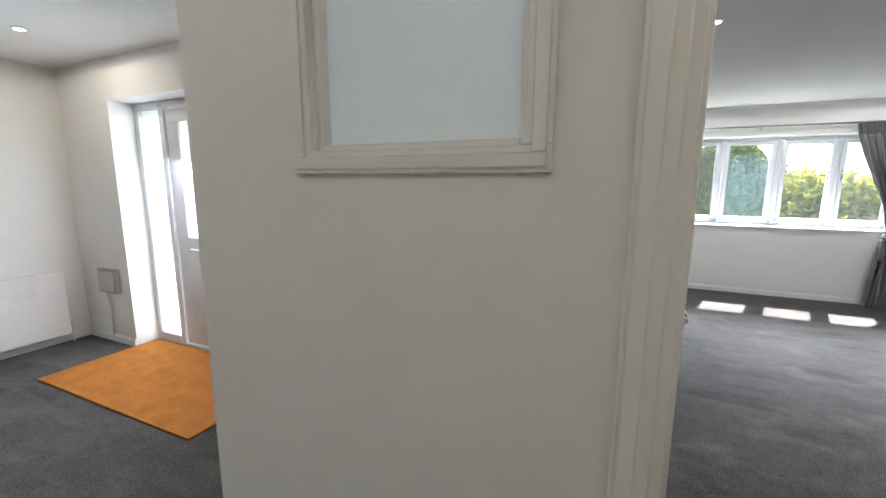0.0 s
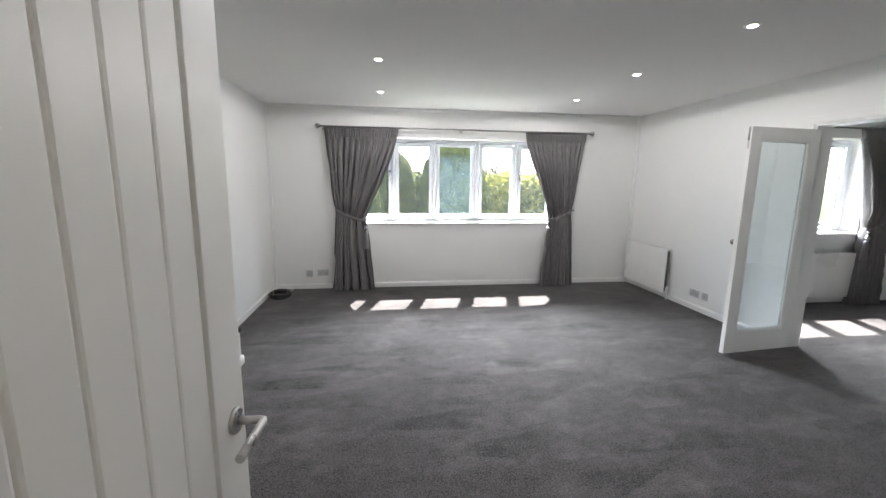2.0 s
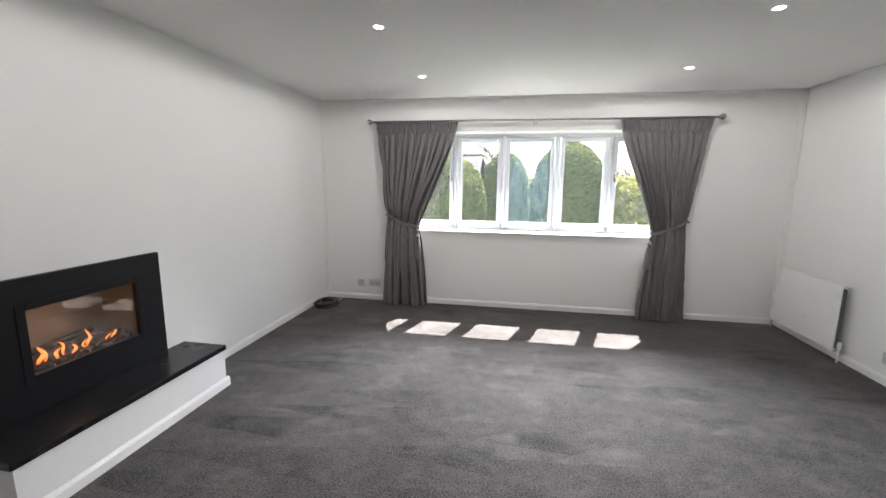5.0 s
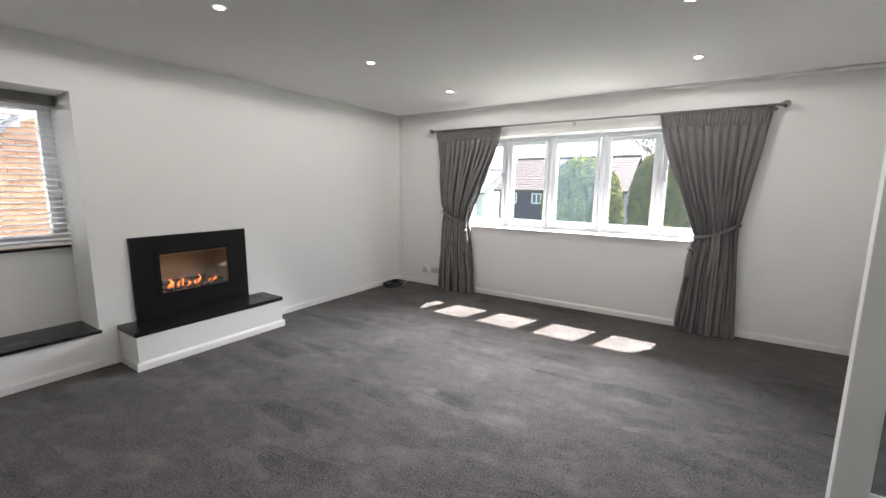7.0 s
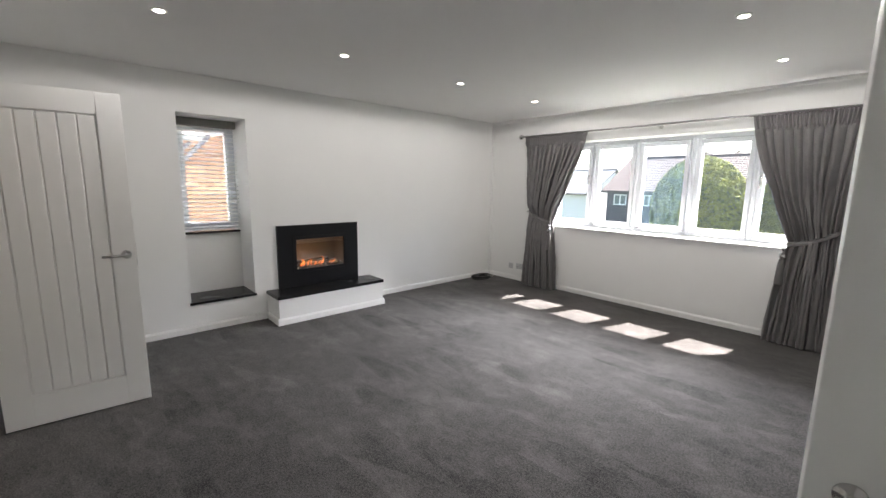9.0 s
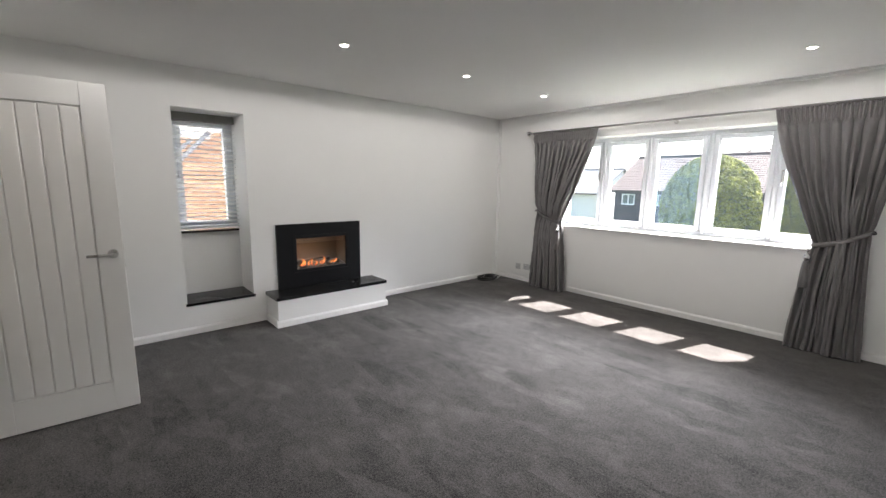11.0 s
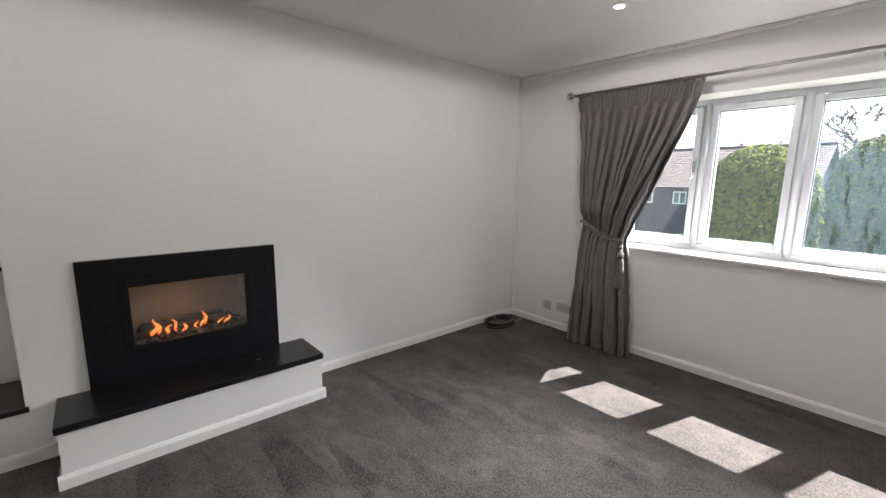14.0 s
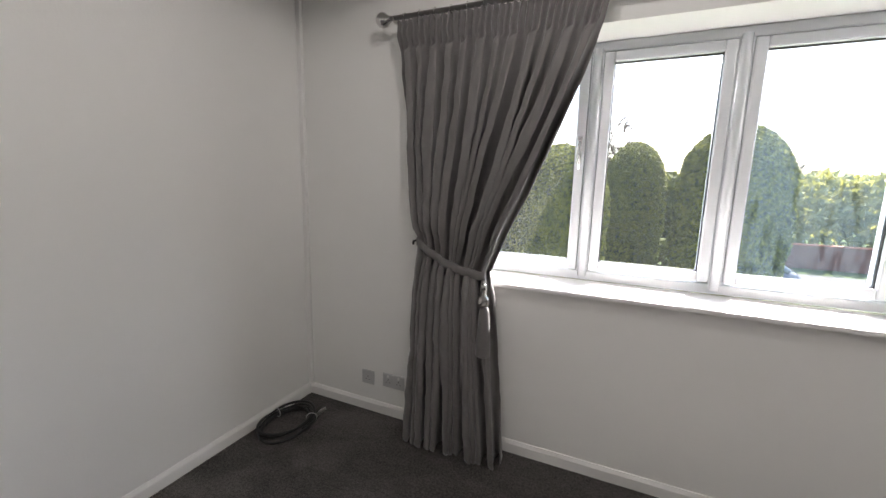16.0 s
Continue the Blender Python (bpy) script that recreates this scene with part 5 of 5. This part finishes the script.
def far_house(x0, x1, y_front, y_ridge, z_eave, z_ridge, roof_mat, wall_mat, label, windows):
    rnd = random.Random(5)
    hse = thing("house", label, "house", pose((x0 + x1) / 2, y_ridge, GROUND))
    o = Vector((-(x0 + x1) / 2, -y_ridge, -GROUND))
    yb = 2 * y_ridge - y_front
    def P(name, bm, m, lab="", parent=hse):
        bmesh.ops.translate(bm, verts=bm.verts, vec=o)
        return part(name, bm, m, parent, lab)
    bm = boxes((x0 + 0.25, x1 - 0.25, y_front + 0.35, yb - 0.35, GROUND, z_eave))
    for x in (x0 + 0.25, x1 - 0.25):
        a, b, c = (bm.verts.new((x, y, z)) for y, z in ((y_front + 0.35, z_eave), (yb - 0.35, z_eave), (y_ridge, z_ridge - 0.12)))
        bm.faces.new((a, b, c))
    P("wall", bm, wall_mat)
    bm = bmesh.new()
    k = 0
    z = GROUND + 0.1
    while z < z_eave - 0.1:
        box(bm, x0 + 0.24, x1 - 0.24, y_front + 0.32, y_front + 0.352, z, z + 0.14)
        z += 0.15
    tagged(P("cladding", bm, wall_mat, "horizontal cladding boards"), kind="stuff")
    n = 20
    bm = bmesh.new()
    for s_ in (1, -1):
        for k in range(n):
            q0, q1 = k / n, (k + 1) / n + 0.02
            ya, yc = y_front + (y_ridge - y_front) * q0, y_front + (y_ridge - y_front) * min(q1, 1.0)
            za, zc = z_eave + (z_ridge - z_eave) * q0 + 0.035, z_eave + (z_ridge - z_eave) * min(q1, 1.0) + 0.005
            if s_ < 0:
                ya, yc = 2 * y_ridge - ya, 2 * y_ridge - yc
            cols = 30 if s_ > 0 else 1
            for c in range(cols):
                xa, xb = x0 + (x1 - x0) * c / cols, x0 + (x1 - x0) * (c + 1) / cols - 0.01 * (s_ > 0)
                lift = rnd.uniform(-0.006, 0.006)
                v = [bm.verts.new(p) for p in ((xa, ya, za + lift), (xb, ya, za + lift), (xb, yc, zc), (xa, yc, zc), (xa, ya, za - 0.045), (xb, ya, za - 0.045), (xb, yc, zc - 0.045), (xa, yc, zc - 0.045))]
                for f in ((0, 1, 2, 3), (7, 6, 5, 4), (0, 4, 5, 1), (1, 5, 6, 2), (2, 6, 7, 3), (3, 7, 4, 0)):
                    bm.faces.new([v[q] for q in f])
    roof = P("roof", bm, roof_mat, "coursed concrete tiles")
    bm = bmesh.new()
    tube(bm, [(x0, y_ridge, z_ridge), (x1, y_ridge, z_ridge)], 0.11, 8)
    P("ridge_tiles", bm, roof_mat, "", roof)
    P("gutter", boxes((x0, x1, y_front - 0.06, y_front + 0.05, z_eave - 0.11, z_eave - 0.01)), CABLE, "dark gutter")
    for wx, wz, ww, wh in windows:
        f = P("window", boxes((wx - ww / 2, wx + ww / 2, y_front + 0.28, y_front + 0.33, wz - wh / 2, wz - wh / 2 + 0.06), (wx - ww / 2, wx + ww / 2, y_front + 0.28, y_front + 0.33, wz + wh / 2 - 0.06, wz + wh / 2), (wx - ww / 2, wx - ww / 2 + 0.06, y_front + 0.28, y_front + 0.33, wz - wh / 2 + 0.06, wz + wh / 2 - 0.06), (wx + ww / 2 - 0.06, wx + ww / 2, y_front + 0.28, y_front + 0.33, wz - wh / 2 + 0.06, wz + wh / 2 - 0.06), (wx - 0.03, wx + 0.03, y_front + 0.28, y_front + 0.33, wz - wh / 2 + 0.06, wz + wh / 2 - 0.06)), UPVC, "white window frame")
        for sgn in (-1, 1):
            c = wx + sgn * (ww / 4)
            P("pane", boxes((c - ww / 4 + 0.03, c + ww / 4 - 0.03, y_front + 0.305, y_front + 0.315, wz - wh / 2 + 0.06, wz + wh / 2 - 0.06)), DARKGLASS, "", f)


far_house(-8.3, -0.5, 25.3, 29.0, 1.22, 3.28, TILE, CLAD, "dark clad house with a brown tiled roof", [(-7.25, 0.72, 0.75, 0.62), (-5.6, 0.72, 0.62, 0.62)])
far_house(-26.0, -12.0, 31.0, 35.0, 0.9, 2.85, GREYTILE, RENDER, "pale rendered house with a grey tiled roof", [(-17.0, 0.2, 1.4, 0.9), (-21.0, 0.2, 1.4, 0.9)])

# low garden wall and parked car
wall_bm = boxes((7.6, 26.0, 33.0, 33.25, GROUND, -1.72))
gw = thing("garden_wall", "low red brick garden wall beyond the drive", "wall", pose(17.0, 33.1, GROUND))
bmesh.ops.translate(wall_bm, verts=wall_bm.verts, vec=(-17.0, -33.1, -GROUND))
part("brickwork", wall_bm, mat("red_brick", (0.22, 0.10, 0.075), 0.9, grain=0.2, scale=10), gw)
part("coping", boxes((-9.45, 9.05, -0.15, 0.2, 1.28, 1.35), bevel=0.01), mat("terracotta_coping", (0.5, 0.2, 0.12), 0.85, grain=0.15), gw, "terracotta coping")


def car(x, y, turn):
    c = thing("car", "dark silver parked car on the drive", "car", pose(x, y, GROUND + 0.02, 0, 0, turn))
    paint = mat("car_paint", (0.10, 0.11, 0.13), 0.2, metal=0.6, coat=0.6)
    body = [(-2.1, 0.45, 0.72), (-1.95, 0.3, 0.86), (-1.1, 0.28, 0.95), (0.2, 0.28, 0.97), (1.1, 0.28, 0.92), (1.95, 0.3, 0.78), (2.1, 0.42, 0.62)]
    cabin = [(-1.75, 0.9, 1.0), (-1.2, 0.9, 1.42), (-0.4, 0.9, 1.5), (0.35, 0.9, 1.44), (1.05, 0.9, 0.97)]
    for nm, prof, w, m in (("body", body, 0.86, paint), ("cabin", cabin, 0.7, DARKGLASS)):
        bm = bmesh.new()
        rows = [[bm.verts.new(p) for p in ((px, -w * 0.97, lo), (px, -w, (lo + hi) / 2), (px, -w * 0.8, hi), (px, w * 0.8, hi), (px, w, (lo + hi) / 2), (px, w * 0.97, lo))] for px, lo, hi in prof]
        for a, b in zip(rows, rows[1:]):
            for k in range(6):
                bm.faces.new((a[k], a[(k + 1) % 6], b[(k + 1) % 6], b[k])).smooth = True
        bm.faces.new(rows[0]), bm.faces.new(rows[-1])
        part(nm, bm, m, c)
    part("roof_panel", boxes((-1.15, 0.3, -0.6, 0.6, 1.47, 1.52), bevel=0.02), paint, c)
    for wx in (-1.3, 1.3):
        for wy in (-0.8, 0.8):
            bm = bmesh.new()
            lathe(bm, [(0.24, -0.1), (0.32, -0.09), (0.32, 0.09), (0.24, 0.1)], (wx, wy, 0.32), "y", 18)
            wheel = part("tyre", bm, CABLE, c)
            bm = bmesh.new()
            lathe(bm, [(0.03, -0.105), (0.2, -0.102), (0.2, 0.102), (0.03, 0.105)], (wx, wy, 0.32), "y", 14)
            part("rim", bm, STEEL, wheel)
    for wy in (-0.6, 0.6):
        part("headlight", boxes((1.98, 2.08, wy - 0.15, wy + 0.15, 0.58, 0.7), bevel=0.02), PLASTIC, c)


car(5.7, 26.6, 172)

# ---- side yard beyond the niche window ----
pb = thing("porch_canopy", "white porch canopy on grey timber brackets over the front door", "porch", pose(-3.0, 2.615, 1.98))
po = Vector((3.0, -2.615, -1.98))
GREYWOOD = mat("grey_painted_timber", (0.2, 0.2, 0.215), 0.6, grain=0.08, scale=12)
def porch_part(name, bm, m, label=""):
    bmesh.ops.translate(bm, verts=bm.verts, vec=po)
    part(name, bm, m, pb, label)
for x in (-2.4, -3.6):
    porch_part("bracket_post", boxes((x - 0.035, x + 0.035, 2.615, 2.66, 1.2, 2.08), bevel=0.004), GREYWOOD, "grey painted bracket post")
    bm = bmesh.new()
    a, b = Vector((x, 2.65, 1.58)), Vector((x, 3.1, 2.06))
    tube(bm, [a, b], 0.032, 4)
    porch_part("brace", bm, GREYWOOD, "grey diagonal brace")
    porch_part("beam", boxes((x - 0.035, x + 0.035, 2.615, 3.35, 2.081, 2.15), bevel=0.004), UPVC)
porch_part("soffit", boxes((-3.75, -2.25, 2.615, 3.4, 2.151, 2.23), bevel=0.005), UPVC, "white canopy board")

nb = thing("neighbour_garage", "orange brick garage wall with a white fascia", "building", pose(-4.45, 4.2, -0.1))
no = Vector((4.45, -4.2, 0.1))
def garage_part(name, bm, m, label=""):
    bmesh.ops.translate(bm, verts=bm.verts, vec=no)
    return part(name, bm, m, nb, label)
garage_part("wall", boxes((-4.6, -4.215, 2.62, 6.0, -0.1, 2.27)), MORTAR, "mortar bed of the brick wall")
garage_part("fascia", boxes((-4.6, -4.12, 2.62, 6.05, 2.271, 2.44), bevel=0.006), UPVC, "white fascia board")
bm = bmesh.new()
v = [bm.verts.new(p) for p in ((-4.05, 2.62, 2.445), (-4.05, 6.1, 2.445), (-6.5, 6.1, 3.5), (-6.5, 2.62, 3.5), (-4.05, 2.62, 2.49), (-4.05, 6.1, 2.49), (-6.5, 6.1, 3.56), (-6.5, 2.62, 3.56))]
for f in ((0, 1, 2, 3), (4, 5, 6, 7), (0, 1, 5, 4), (1, 2, 6, 5), (2, 3, 7, 6), (3, 0, 4, 7)):
    bm.faces.new([v[q] for q in f])
garage_part("roof", bm, TILE)
first = None
for row in range(24):
    z = 0.5 + 0.0735 * row
    y = 2.63 + (0.1125 if row % 2 else 0)
    while y < 4.75:
        if first is None:
            bm = bmesh.new()
            box(bm, -0.012, 0.012, 0.0, 0.215, 0.0, 0.0635, bevel=0.003)
            first = part("brick", bm, BRICK, nb)
            ob = first
        else:
            ob = new("brick", first.data)
            ob.parent = nb
        ob.location = Vector((-4.213 + random.uniform(-0.002, 0.003), y, z)) + no
        y += 0.225
